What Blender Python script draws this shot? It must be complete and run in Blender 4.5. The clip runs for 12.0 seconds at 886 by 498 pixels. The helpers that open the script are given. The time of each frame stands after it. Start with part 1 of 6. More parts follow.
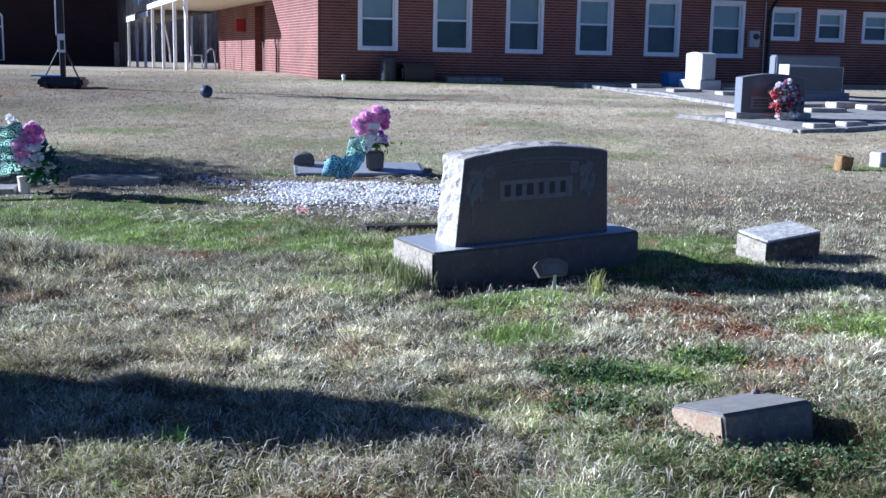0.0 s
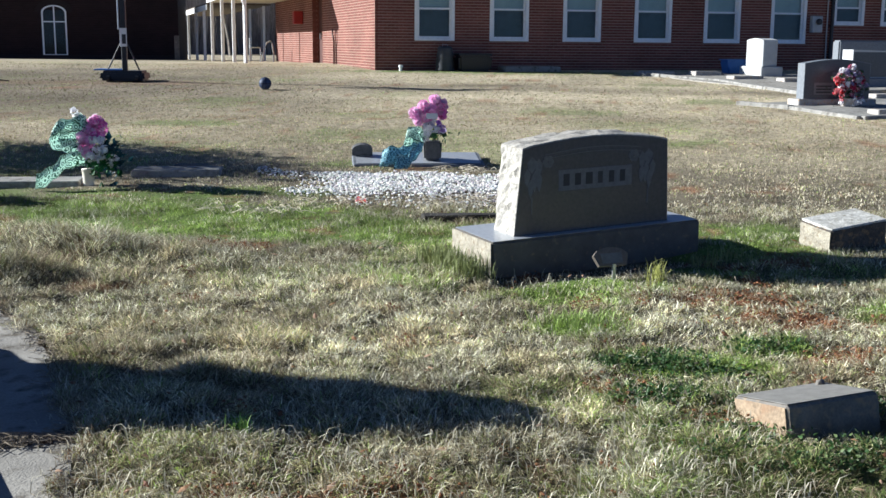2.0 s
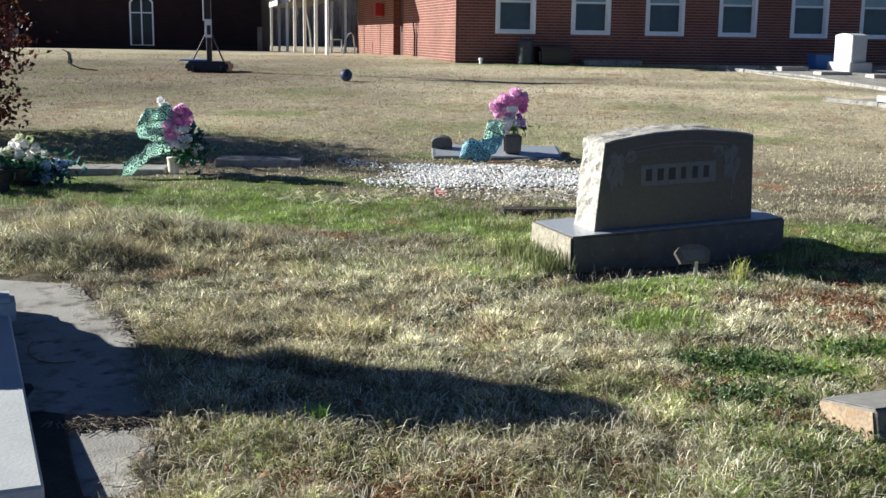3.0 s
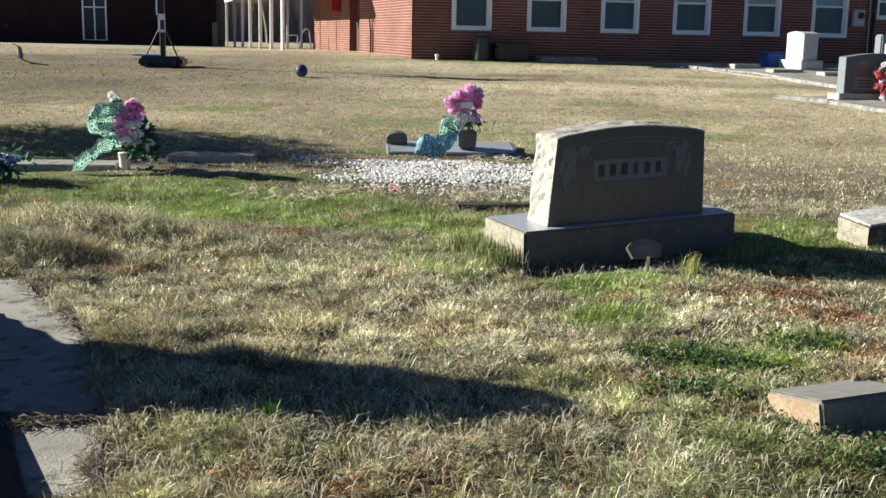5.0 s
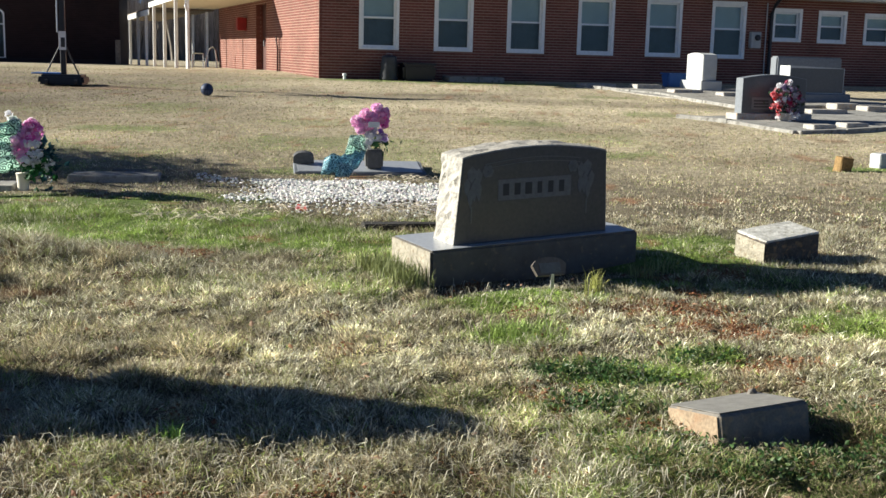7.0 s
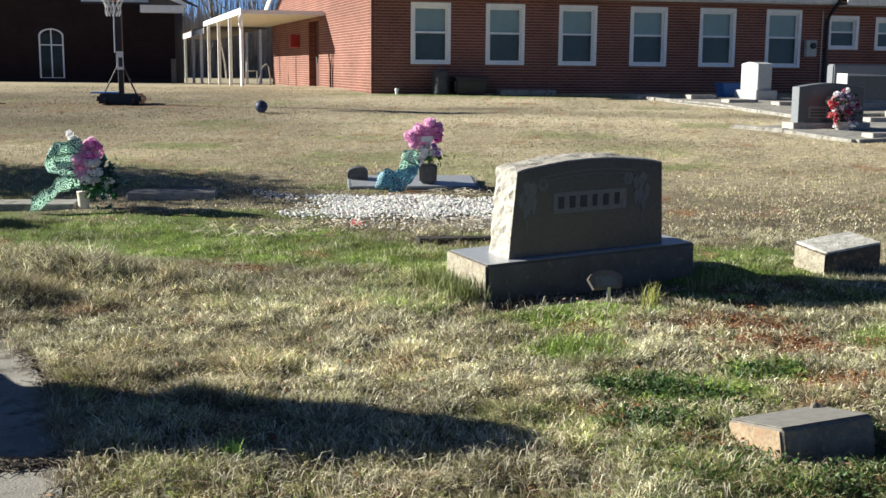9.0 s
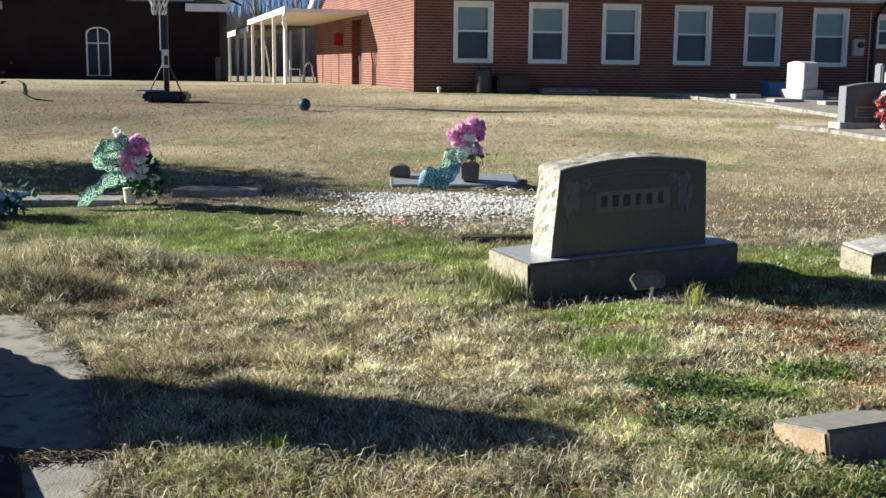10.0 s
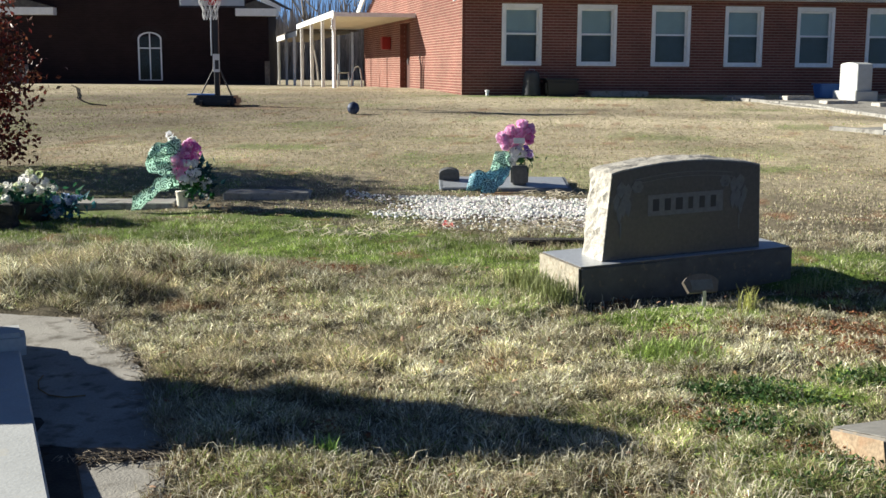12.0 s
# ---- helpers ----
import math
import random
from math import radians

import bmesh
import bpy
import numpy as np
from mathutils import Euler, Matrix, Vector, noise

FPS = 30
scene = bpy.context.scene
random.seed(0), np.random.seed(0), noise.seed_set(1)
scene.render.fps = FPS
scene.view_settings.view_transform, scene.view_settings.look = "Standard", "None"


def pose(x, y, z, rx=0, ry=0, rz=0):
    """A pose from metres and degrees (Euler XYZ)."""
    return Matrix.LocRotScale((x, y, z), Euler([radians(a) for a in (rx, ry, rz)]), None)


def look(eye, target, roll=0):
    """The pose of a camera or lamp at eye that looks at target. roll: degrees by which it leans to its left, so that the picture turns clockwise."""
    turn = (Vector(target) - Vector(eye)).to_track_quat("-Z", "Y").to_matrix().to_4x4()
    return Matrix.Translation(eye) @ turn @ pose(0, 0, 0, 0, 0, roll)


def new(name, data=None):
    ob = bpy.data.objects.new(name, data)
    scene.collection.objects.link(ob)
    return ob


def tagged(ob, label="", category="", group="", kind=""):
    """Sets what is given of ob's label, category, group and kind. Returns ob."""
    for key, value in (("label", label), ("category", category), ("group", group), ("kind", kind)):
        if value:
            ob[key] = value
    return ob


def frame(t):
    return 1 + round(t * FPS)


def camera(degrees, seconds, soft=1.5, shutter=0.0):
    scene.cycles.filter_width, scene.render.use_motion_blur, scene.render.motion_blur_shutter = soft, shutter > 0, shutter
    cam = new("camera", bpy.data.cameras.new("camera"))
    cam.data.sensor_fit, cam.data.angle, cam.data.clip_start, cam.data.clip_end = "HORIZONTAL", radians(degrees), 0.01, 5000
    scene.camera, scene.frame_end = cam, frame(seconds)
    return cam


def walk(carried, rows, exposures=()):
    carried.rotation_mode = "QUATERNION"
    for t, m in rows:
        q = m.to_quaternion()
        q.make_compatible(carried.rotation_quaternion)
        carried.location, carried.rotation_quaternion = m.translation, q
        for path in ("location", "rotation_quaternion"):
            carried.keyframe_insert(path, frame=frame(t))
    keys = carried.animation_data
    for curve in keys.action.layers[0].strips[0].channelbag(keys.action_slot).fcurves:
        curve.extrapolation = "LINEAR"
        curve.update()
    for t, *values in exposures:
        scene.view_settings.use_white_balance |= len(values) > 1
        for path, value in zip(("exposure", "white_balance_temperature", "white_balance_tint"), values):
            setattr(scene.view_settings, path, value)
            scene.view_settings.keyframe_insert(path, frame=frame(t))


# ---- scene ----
# camera and its walk
cam = camera(42.96, 12.0, soft=1.5)
WALK = [
    (0.0, pose(0.003, 0.001, 1.607, 80.264, -1.141, 0.566)),
    (0.5, pose(0.002, -0.004, 1.606, 80.537, -1.202, 0.563)),
    (1.0, pose(0.001, -0.008, 1.606, 80.405, -1.089, 0.570)),
    (1.5, pose(0.003, -0.004, 1.602, 79.930, -0.868, 1.539)),
    (2.0, pose(-0.006, 0.003, 1.603, 79.725, -0.455, 3.398)),
    (2.5, pose(-0.029, 0.011, 1.600, 79.398, -0.576, 5.959)),
    (2.7, pose(-0.029, 0.011, 1.600, 79.385, -0.606, 6.852)),
    (4.3, pose(-0.024, 0.016, 1.593, 79.161, -1.084, 8.004)),
    (4.5, pose(-0.021, 0.016, 1.592, 79.218, -1.211, 7.464)),
    (5.0, pose(-0.003, 0.022, 1.590, 79.202, -1.115, 5.245)),
    (5.5, pose(0.007, 0.021, 1.589, 79.680, -1.198, 3.420)),
    (6.0, pose(0.022, 0.015, 1.596, 79.881, -1.430, 0.933)),
    (6.5, pose(0.021, 0.008, 1.597, 80.090, -1.355, 0.902)),
    (6.7, pose(0.021, 0.008, 1.597, 80.171, -1.456, 0.630)),
    (8.3, pose(0.014, 0.008, 1.602, 80.675, -0.677, 1.418)),
    (8.5, pose(0.013, 0.008, 1.602, 80.806, -0.629, 1.870)),
    (9.0, pose(0.004, 0.006, 1.603, 80.888, -0.509, 3.215)),
    (9.5, pose(0.000, -0.000, 1.600, 80.900, -0.500, 4.300)),
    (10.0, pose(-0.005, -0.004, 1.600, 80.804, -0.615, 5.329)),
    (10.5, pose(-0.014, -0.005, 1.602, 80.755, -0.616, 5.973)),
    (11.0, pose(-0.017, -0.001, 1.600, 80.699, -0.498, 6.758)),
    (11.5, pose(-0.024, -0.002, 1.604, 80.814, -0.456, 7.455)),
    (12.0, pose(-0.028, -0.004, 1.602, 80.933, -0.333, 7.705)),
]
walk(cam, WALK, exposures=[
    (0.0, 1.17, 4800, 20), (0.5, 1.17, 4800, 20), (1.5, 1.17, 5350, 13), (2.5, 1.17, 5700, 10), (4.5, 1.17, 6200, 9), (12.0, 1.17, 6250, 9),
])

# world and sun: low winter sun from the west side
SUN_EL, SUN_AZ = 21.5, 279.5
sun_to = Vector((math.sin(radians(SUN_AZ)) * math.cos(radians(SUN_EL)),
                 math.cos(radians(SUN_AZ)) * math.cos(radians(SUN_EL)), math.sin(radians(SUN_EL))))
world = bpy.data.worlds.new("world")
scene.world = world
world.use_nodes = True
wt = world.node_tree
sky = wt.nodes.new("ShaderNodeTexSky")
sky.sky_type = "NISHITA"
sky.sun_disc = False
sky.air_density, sky.dust_density, sky.ozone_density = 0.30, 0.03, 3.0
sky.sun_elevation, sky.sun_rotation = radians(SUN_EL), radians(SUN_AZ)
wt.links.new(sky.outputs[0], wt.nodes["Background"].inputs[0])
wt.nodes["Background"].inputs[1].default_value = 0.05
sun_data = bpy.data.lights.new("sun", "SUN")
sun_data.energy, sun_data.angle, sun_data.color = 5.0, radians(0.53), (1.0, 0.94, 0.80)
sun = new("sun", sun_data)
sun.matrix_world = look(sun_to * 80, (0, 0, 0))


# ---- small tools ----
def hash2(ix, iy, seed):
    h = np.sin(ix * 127.1 + iy * 311.7 + seed * 74.7) * 43758.5453
    return h - np.floor(h)


def vn(x, y, size, seed=0):
    """Value noise from 0 to 1 with blobs of the given size in metres."""
    x, y = np.asarray(x, float) / size, np.asarray(y, float) / size
    ix, iy = np.floor(x), np.floor(y)
    fx, fy = x - ix, y - iy
    fx, fy = fx * fx * (3 - 2 * fx), fy * fy * (3 - 2 * fy)
    a, b = hash2(ix, iy, seed), hash2(ix + 1, iy, seed)
    c, d = hash2(ix, iy + 1, seed), hash2(ix + 1, iy + 1, seed)
    return (a * (1 - fx) + b * fx) * (1 - fy) + (c * (1 - fx) + d * fx) * fy


SLOPE_Y = np.arange(-60, 140, 0.25)
SLOPE_Z = np.interp(SLOPE_Y, [-60, -20, 0, 4.4, 7, 12, 22, 26, 30, 35, 40, 57, 80, 140],
                    [-1.0, -.6, -.1, .06, .16, .35, .72, .82, .95, 1.02, .95, .8, .7, .6])
SLOPE_Z = np.convolve(np.pad(SLOPE_Z, 6, mode="edge"), np.ones(13) / 13, mode="valid")


def PAD_EDGE(y):
    """Where the concrete pad ends towards the grass."""
    return np.interp(y, [0, 2.2, 3.5, 4.0, 4.4, 4.9, 5.5, 6.14], [-1.0, -1.2, -1.5, -1.62, -1.78, -2.02, -2.45, -2.95])


def tussock(x, y, size):
    """Domed clumps about size metres apart: height 0 to 1, offset from the clump's heart, and a number of its own."""
    x, y = np.asarray(x, float), np.asarray(y, float)
    ix, iy = np.floor(x / size), np.floor(y / size)
    best, ox, oy, own = np.zeros_like(x), np.zeros_like(x), np.zeros_like(x), np.zeros_like(x)
    for dx in (-1, 0, 1):
        for dy in (-1, 0, 1):
            a, b = ix + dx, iy + dy
            ex, ey = x - (a + .1 + .8 * hash2(a, b, 301)) * size, y - (b + .1 + .8 * hash2(a, b, 302)) * size
            r = size * (.5 + .55 * hash2(a, b, 303))
            v = (.2 + .8 * hash2(a, b, 304) ** 1.4) * np.clip(1 - (ex * ex + ey * ey) / (r * r), 0, 1)
            m = v > best
            best, ox, oy, own = np.where(m, v, best), np.where(m, ex / r, ox), np.where(m, ey / r, oy), np.where(m, hash2(a, b, 305), own)
    return best, ox, oy, own


def rough_turf(x, y):
    """1 where the near turf stands in clumps, 0 on the short lawn, the pad and round the stones."""
    m = np.clip((8.3 - y) / .9, 0, 1) * np.clip((y - 1.0) / 1.0, 0, 1)
    m = m * np.where(y < 6.2, np.clip((x - PAD_EDGE(y) - .03) / .1, 0, 1), 1)
    for cx, cy, r in ((.45, 7.6, .95), (1.28, 4.64, .34), (2.4, 8.1, .4)):
        m = m * np.clip((np.hypot(x - cx, y - cy) - r * .8) / (r * .3), 0, 1)
    return m


def ground_z(x, y):
    x, y = np.asarray(x, float), np.asarray(y, float)
    z = np.interp(y, SLOPE_Y, SLOPE_Z)
    near = np.clip((32 - y) / 8, 0, 1)
    z = z + near * ((vn(x, y, 0.9, 1) - 0.5) * 0.035 + (vn(x, y, 0.28, 2) - 0.5) * 0.02)
    # a hump of thick dry grass beside the concrete
    z = z + 0.14 * np.exp(-((x + 3.2) / 0.9) ** 2 - ((y - 7.45) / 0.3) ** 2) + 0.11 * np.exp(-((x + 3.6) / 0.8) ** 2 - ((y - 6.72) / 0.2) ** 2)
    # clumps of old grass, large and small, and a hollow before the footstone
    z = z + rough_turf(x, y) * (.024 * tussock(x, y, .34)[0] + .036 * tussock(x + 3.3, y + 1.7, .15)[0] - .018)
    z = z - .05 * np.exp(-((x - 1.5) / .22) ** 2 - ((y - 4.48) / .16) ** 2)
    # and the worn strip along the front of the headstone's base
    c30, s30 = math.cos(radians(29.4)), math.sin(radians(29.4))
    lx, ly = (x - .477) * c30 + (y - 7.665) * s30, -(x - .477) * s30 + (y - 7.665) * c30
    z = z - .062 * np.exp(-((ly + .40) / .17) ** 2) * np.clip((1.0 + lx) / .2, 0, 1) * np.clip((.9 - lx) / .6, 0, 1)
    # the soil lies lower under the concrete
    z = z - 0.035 * np.clip((PAD_EDGE(y) - 0.06 - x) / 0.05, 0, 1) * np.clip((6.25 - y) / 0.05, 0, 1)
    return z


def gz(x, y):
    return float(ground_z(x, y))


def blobs(x, y, spots, ragged=0.5, seed=5):
    """How far each place lies inside ragged elliptical spots (0 to 1)."""
    best = np.zeros_like(x)
    n = (vn(x, y, 0.35, seed) - 0.5) * 1.1 + (vn(x, y, 0.1, seed + 1) - 0.5) * 0.9
    for cx, cy, rx, ry, force in spots:
        d = np.sqrt(((x - cx) / rx) ** 2 + ((y - cy) / ry) ** 2) + n * ragged
        best = np.maximum(best, force * np.clip((1.25 - d) / 0.5, 0, 1))
    return best


GREEN = [(-2.6, 8.75, 2.0, .8, 1), (-1.2, 8.4, 1.0, .65, .95), (-.55, 7.9, .45, .35, .8), (-4.4, 9.0, 1.2, .6, .9),
         (.4, 5.9, .28, .22, 1), (.3, 6.5, .38, .2, 1), (.8, 6.75, .3, .16, .9), (.85, 5.3, .45, .22, .95),
         (.65, 4.85, .28, .13, .8), (1.3, 5.6, .2, .16, .9), (1.75, 8.4, .6, .45, .9), (2.4, 6.3, .45, .3, .8),
         (1.3, 4.0, .6, .22, .35), (-.2, 9.0, .5, .2, .8), (.1, 13.3, 1.0, .35, .35), (-1.6, 14.8, 1.3, .6, .45),
         (2.2, 14.2, .5, .4, .6), (-.5, 29.2, 3.5, .7, .9), (3.4, 24.5, .5, .4, .6), (3.5, 20.2, .6, .5, .5),
         (-5.2, 19.5, .8, .6, .4), (-2.2, 17.2, .9, .5, .3), (-4.6, 15.6, .8, .4, .6), (1.0, 18.0, .8, .5, .5), (-6.5, 12.6, 1.2, .7, .5), (-1.5, 6.9, .5, .25, .2), (2.2, 7.2, .5, .25, .5),
         (-.75, 7.3, .3, .5, .4), (-.5, 6.75, .22, .22, .45), (1.75, 7.85, .6, .35, 1), (1.25, 7.2, .35, .2, .9), (.5, 6.85, .5, .13, 1),
         (-3.3, 9.75, 1.0, .3, .9), (-2.2, 10.05, .6, .25, .7), (-4.9, 9.6, .8, .4, .9), (4.9, 13.2, .5, .25, .9), (-1.6, 11.9, .5, .25, .6)]
CLAY = [(1.55, 6.1, .26, .24, 1), (1.74, 5.45, .2, .15, .9), (1.35, 6.5, .35, .2, .7), (-1.86, 7.7, .2, .1, .9),
        (1.0, 4.62, .2, .08, .6), (-.35, 3.75, .2, .1, .5), (.75, 4.6, .15, .08, .5), (-8.5, 23.6, 4.0, .5, .3)]
# thin shadow streaks on the lawn, painted into the soil colour
DARK_STREAKS = [(-3.4, 23.05, 1.1, .16, .85), (-1.7, 23.05, 1.1, .16, .85), (-.4, 23.9, .9, .14, .6), (-11.0, 22.9, 1.6, .25, .6)]


def worn_turf(x, y):
    """Dull brown dormant turf round the play area."""
    d = np.sqrt(((x + 12) / 8) ** 2 + ((y - 22) / 8) ** 2) + (vn(x, y, 1.6, 35) - .5) * .4
    band = np.sqrt(((x + 3) / 9) ** 2 + ((y - 23.2) / 1.3) ** 2) + (vn(x * .3, y, .8, 36) - .5) * .8
    return np.maximum(np.clip((1.25 - d) / .6, 0, 1), .55 * np.clip((1.2 - band) / .6, 0, 1))


def near_masks(x, y):
    far = np.clip((y - 9.5) / 6, 0, 1)
    green = blobs(x, y, GREEN)
    wide = vn(x, y, 2.3, 9) * 0.6 + vn(x, y, 0.7, 10) * 0.4
    green = np.maximum(green, np.clip((wide - 0.63) * 3.0, 0, 0.5) * (0.6 + 0.4 * (1 - far)))
    clay = blobs(x, y, CLAY, 0.6, 15)
    clay = clay * np.clip((vn(x, y, .09, 23) - .02) * 2.6, 0, 1)
    clay = np.maximum(clay, np.clip((vn(x, y, 0.5, 21) * vn(x, y, 0.13, 22) - 0.5) * 3, 0, .6))
    green = green * np.where((y < 4.6) & (x < .2), .3, 1)
    dark = blobs(x, y, DARK_STREAKS, 0.35, 25)
    return green * (1 - clay), clay, dark


# ---- materials ----
def material(name, base, rough=0.8, metal=0.0, vary=0.25, scale=6.0, fine=60.0, bump=0.2, spec=0.4, dirt=None, dirt_amount=0.0):
    """A principled surface with a broad and a fine variation, stains and relief, in metres."""
    m = bpy.data.materials.new(name)
    m.use_nodes = True
    t = m.node_tree
    b = t.nodes["Principled BSDF"]
    b.inputs["Roughness"].default_value, b.inputs["Metallic"].default_value = rough, metal
    b.inputs["Specular IOR Level"].default_value = spec
    co = t.nodes.new("ShaderNodeTexCoord").outputs["Object"]

    def noise_node(s, detail=5):
        n = t.nodes.new("ShaderNodeTexNoise")
        n.inputs["Scale"].default_value, n.inputs["Detail"].default_value = s, detail
        t.links.new(co, n.inputs["Vector"])
        return n.outputs["Fac"]

    def span(value, lo, hi, a, b2):
        r = t.nodes.new("ShaderNodeMapRange")
        for i, v in enumerate((lo, hi, a, b2)):
            r.inputs[i + 1].default_value = v
        t.links.new(value, r.inputs[0])
        return r.outputs[0]

    big, small = noise_node(scale), noise_node(fine, 3)
    mul = t.nodes.new("ShaderNodeMath")
    mul.operation = "MULTIPLY"
    t.links.new(span(big, .3, .7, 1 - vary, 1 + vary), mul.inputs[0])
    t.links.new(span(small, .3, .7, 1 - vary * .8, 1 + vary * .8), mul.inputs[1])
    sc = t.nodes.new("ShaderNodeVectorMath")
    sc.operation = "SCALE"
    sc.inputs[0].default_value = base
    t.links.new(mul.outputs[0], sc.inputs["Scale"])
    col = sc.outputs[0]
    if dirt:
        mx = t.nodes.new("ShaderNodeMix")
        mx.data_type = "RGBA"
        t.links.new(span(noise_node(scale * 2.3, 6), .62 - dirt_amount * .3, .78 - dirt_amount * .2, 0, 1), mx.inputs[0])
        t.links.new(col, mx.inputs[6])
        mx.inputs[7].default_value = (*dirt, 1)
        col = mx.outputs[2]
    t.links.new(col, b.inputs["Base Color"])
    if bump:
        bp = t.nodes.new("ShaderNodeBump")
        bp.inputs["Strength"].default_value, bp.inputs["Distance"].default_value = bump, 0.01
        t.links.new(small, bp.inputs["Height"])
        t.links.new(bp.outputs[0], b.inputs["Normal"])
    return m


def leafy(name, translucent=0.3, rough=0.65):
    """Blades and leaves that take their colour from the mesh's tint."""
    m = bpy.data.materials.new(name)
    m.use_nodes = True
    t = m.node_tree
    b = t.nodes["Principled BSDF"]
    b.inputs["Roughness"].default_value, b.inputs["Specular IOR Level"].default_value = rough, 0.3
    a = t.nodes.new("ShaderNodeAttribute")
    a.attribute_name = "tint"
    tr = t.nodes.new("ShaderNodeBsdfTranslucent")
    mx = t.nodes.new("ShaderNodeMixShader")
    mx.inputs[0].default_value = translucent
    t.links.new(a.outputs["Color"], b.inputs["Base Color"])
    t.links.new(a.outputs["Color"], tr.inputs["Color"])
    t.links.new(b.outputs[0], mx.inputs[1])
    t.links.new(tr.outputs[0], mx.inputs[2])
    t.links.new(mx.outputs[0], t.nodes["Material Output"].inputs[0])
    return m


def soil_material():
    m = bpy.data.materials.new("lawn_soil")
    m.use_nodes = True
    t = m.node_tree
    b = t.nodes["Principled BSDF"]
    b.inputs["Roughness"].default_value, b.inputs["Specular IOR Level"].default_value = 0.95, 0.15
    co = t.nodes.new("ShaderNodeTexCoord").outputs["Object"]
    a = t.nodes.new("ShaderNodeAttribute")
    a.attribute_name = "tint"
    n1, n2 = t.nodes.new("ShaderNodeTexNoise"), t.nodes.new("ShaderNodeTexNoise")
    n1.inputs["Scale"].default_value, n1.inputs["Detail"].default_value = 9, 8
    n2.inputs["Scale"].default_value, n2.inputs["Detail"].default_value = 70, 4
    mul = t.nodes.new("ShaderNodeMath")
    mul.operation = "MULTIPLY"
    for n, k, w in ((n1, 0, .3), (n2, 1, .28)):
        t.links.new(co, n.inputs["Vector"])
        r = t.nodes.new("ShaderNodeMapRange")
        for i, v in enumerate((.3, .7, 1 - w, 1 + w)):
            r.inputs[i + 1].default_value = v
        t.links.new(n.outputs["Fac"], r.inputs[0])
        t.links.new(r.outputs[0], mul.inputs[k])
    sc = t.nodes.new("ShaderNodeVectorMath")
    sc.operation = "SCALE"
    t.links.new(a.outputs["Color"], sc.inputs[0])
    t.links.new(mul.outputs[0], sc.inputs["Scale"])
    t.links.new(sc.outputs[0], b.inputs["Base Color"])
    bp = t.nodes.new("ShaderNodeBump")
    bp.inputs["Strength"].default_value, bp.inputs["Distance"].default_value = 0.6, 0.02
    t.links.new(n2.outputs["Fac"], bp.inputs["Height"])
    t.links.new(bp.outputs[0], b.inputs["Normal"])
    return m


def brick_material(name, brick, mortar, depth=0.0):
    """Running-bond bricks: one row a course; the vertical joints and the brick-to-brick tone come from here."""
    m = bpy.data.materials.new(name)
    m.use_nodes = True
    t = m.node_tree
    b = t.nodes["Principled BSDF"]
    b.inputs["Roughness"].default_value, b.inputs["Specular IOR Level"].default_value = 0.85, 0.25
    uv = t.nodes.new("ShaderNodeUVMap")
    uv.uv_map = "UVMap"
    br = t.nodes.new("ShaderNodeTexBrick")
    br.inputs["Scale"].default_value = 1.0
    br.inputs["Brick Width"].default_value, br.inputs["Row Height"].default_value = 0.21, 0.075
    br.inputs["Mortar Size"].default_value = 0.003
    br.inputs["Color1"].default_value = (*[c * 1.15 for c in brick], 1)
    br.inputs["Color2"].default_value = (*[c * 0.8 for c in brick], 1)
    br.inputs["Mortar"].default_value = (*mortar, 1)
    t.links.new(uv.outputs[0], br.inputs["Vector"])
    n = t.nodes.new("ShaderNodeTexNoise")
    n.inputs["Scale"].default_value, n.inputs["Detail"].default_value = 0.8, 8
    t.links.new(uv.outputs[0], n.inputs["Vector"])
    r = t.nodes.new("ShaderNodeMapRange")
    for i, v in enumerate((.3, .7, .82, 1.18)):
        r.inputs[i + 1].default_value = v
    t.links.new(n.outputs["Fac"], r.inputs[0])
    sc = t.nodes.new("ShaderNodeVectorMath")
    sc.operation = "SCALE"
    t.links.new(br.outputs["Color"], sc.inputs[0])
    t.links.new(r.outputs[0], sc.inputs["Scale"])
    t.links.new(sc.outputs[0], b.inputs["Base Color"])
    return m


def glass_material():
    m = bpy.data.materials.new("window_glass")
    m.use_nodes = True
    t = m.node_tree
    g, tr = t.nodes.new("ShaderNodeBsdfGlossy"), t.nodes.new("ShaderNodeBsdfTransparent")
    g.inputs["Roughness"].default_value = 0.03
    tr.inputs["Color"].default_value = (.86, .9, .9, 1)
    fr, mx = t.nodes.new("ShaderNodeFresnel"), t.nodes.new("ShaderNodeMixShader")
    fr.inputs["IOR"].default_value = 1.22
    t.links.new(fr.outputs[0], mx.inputs[0])
    t.links.new(tr.outputs[0], mx.inputs[1])
    t.links.new(g.outputs[0], mx.inputs[2])
    t.links.new(mx.outputs[0], t.nodes["Material Output"].inputs[0])
    return m


SOIL = soil_material()
BLADE = leafy("grass_blade", 0.22)
LEAF = leafy("leaf", 0.3, 0.5)
PETAL = leafy("silk_petal", 0.45, 0.6)
BRICK = brick_material("red_brick", (.175, .061, .047), (.35, .245, .19))
# brick set near black: the hall's shade is in this colour
BRICK_SHADED = brick_material("shaded_red_brick", (.023, .0115, .0115), (.028, .02, .02))
WHITE_PAINT = material("white_paint", (.86, .87, .86), .5, vary=.05, bump=.05, dirt=(.66, .65, .6), dirt_amount=.05)
CREAM_PAINT = material("cream_paint", (.72, .66, .5), .6, vary=.08, bump=.05)
TRIM = material("weathered_white_trim", (.7, .7, .68), .6, vary=.1, bump=.08, dirt=(.4, .38, .34), dirt_amount=.2)
GLASS = glass_material()
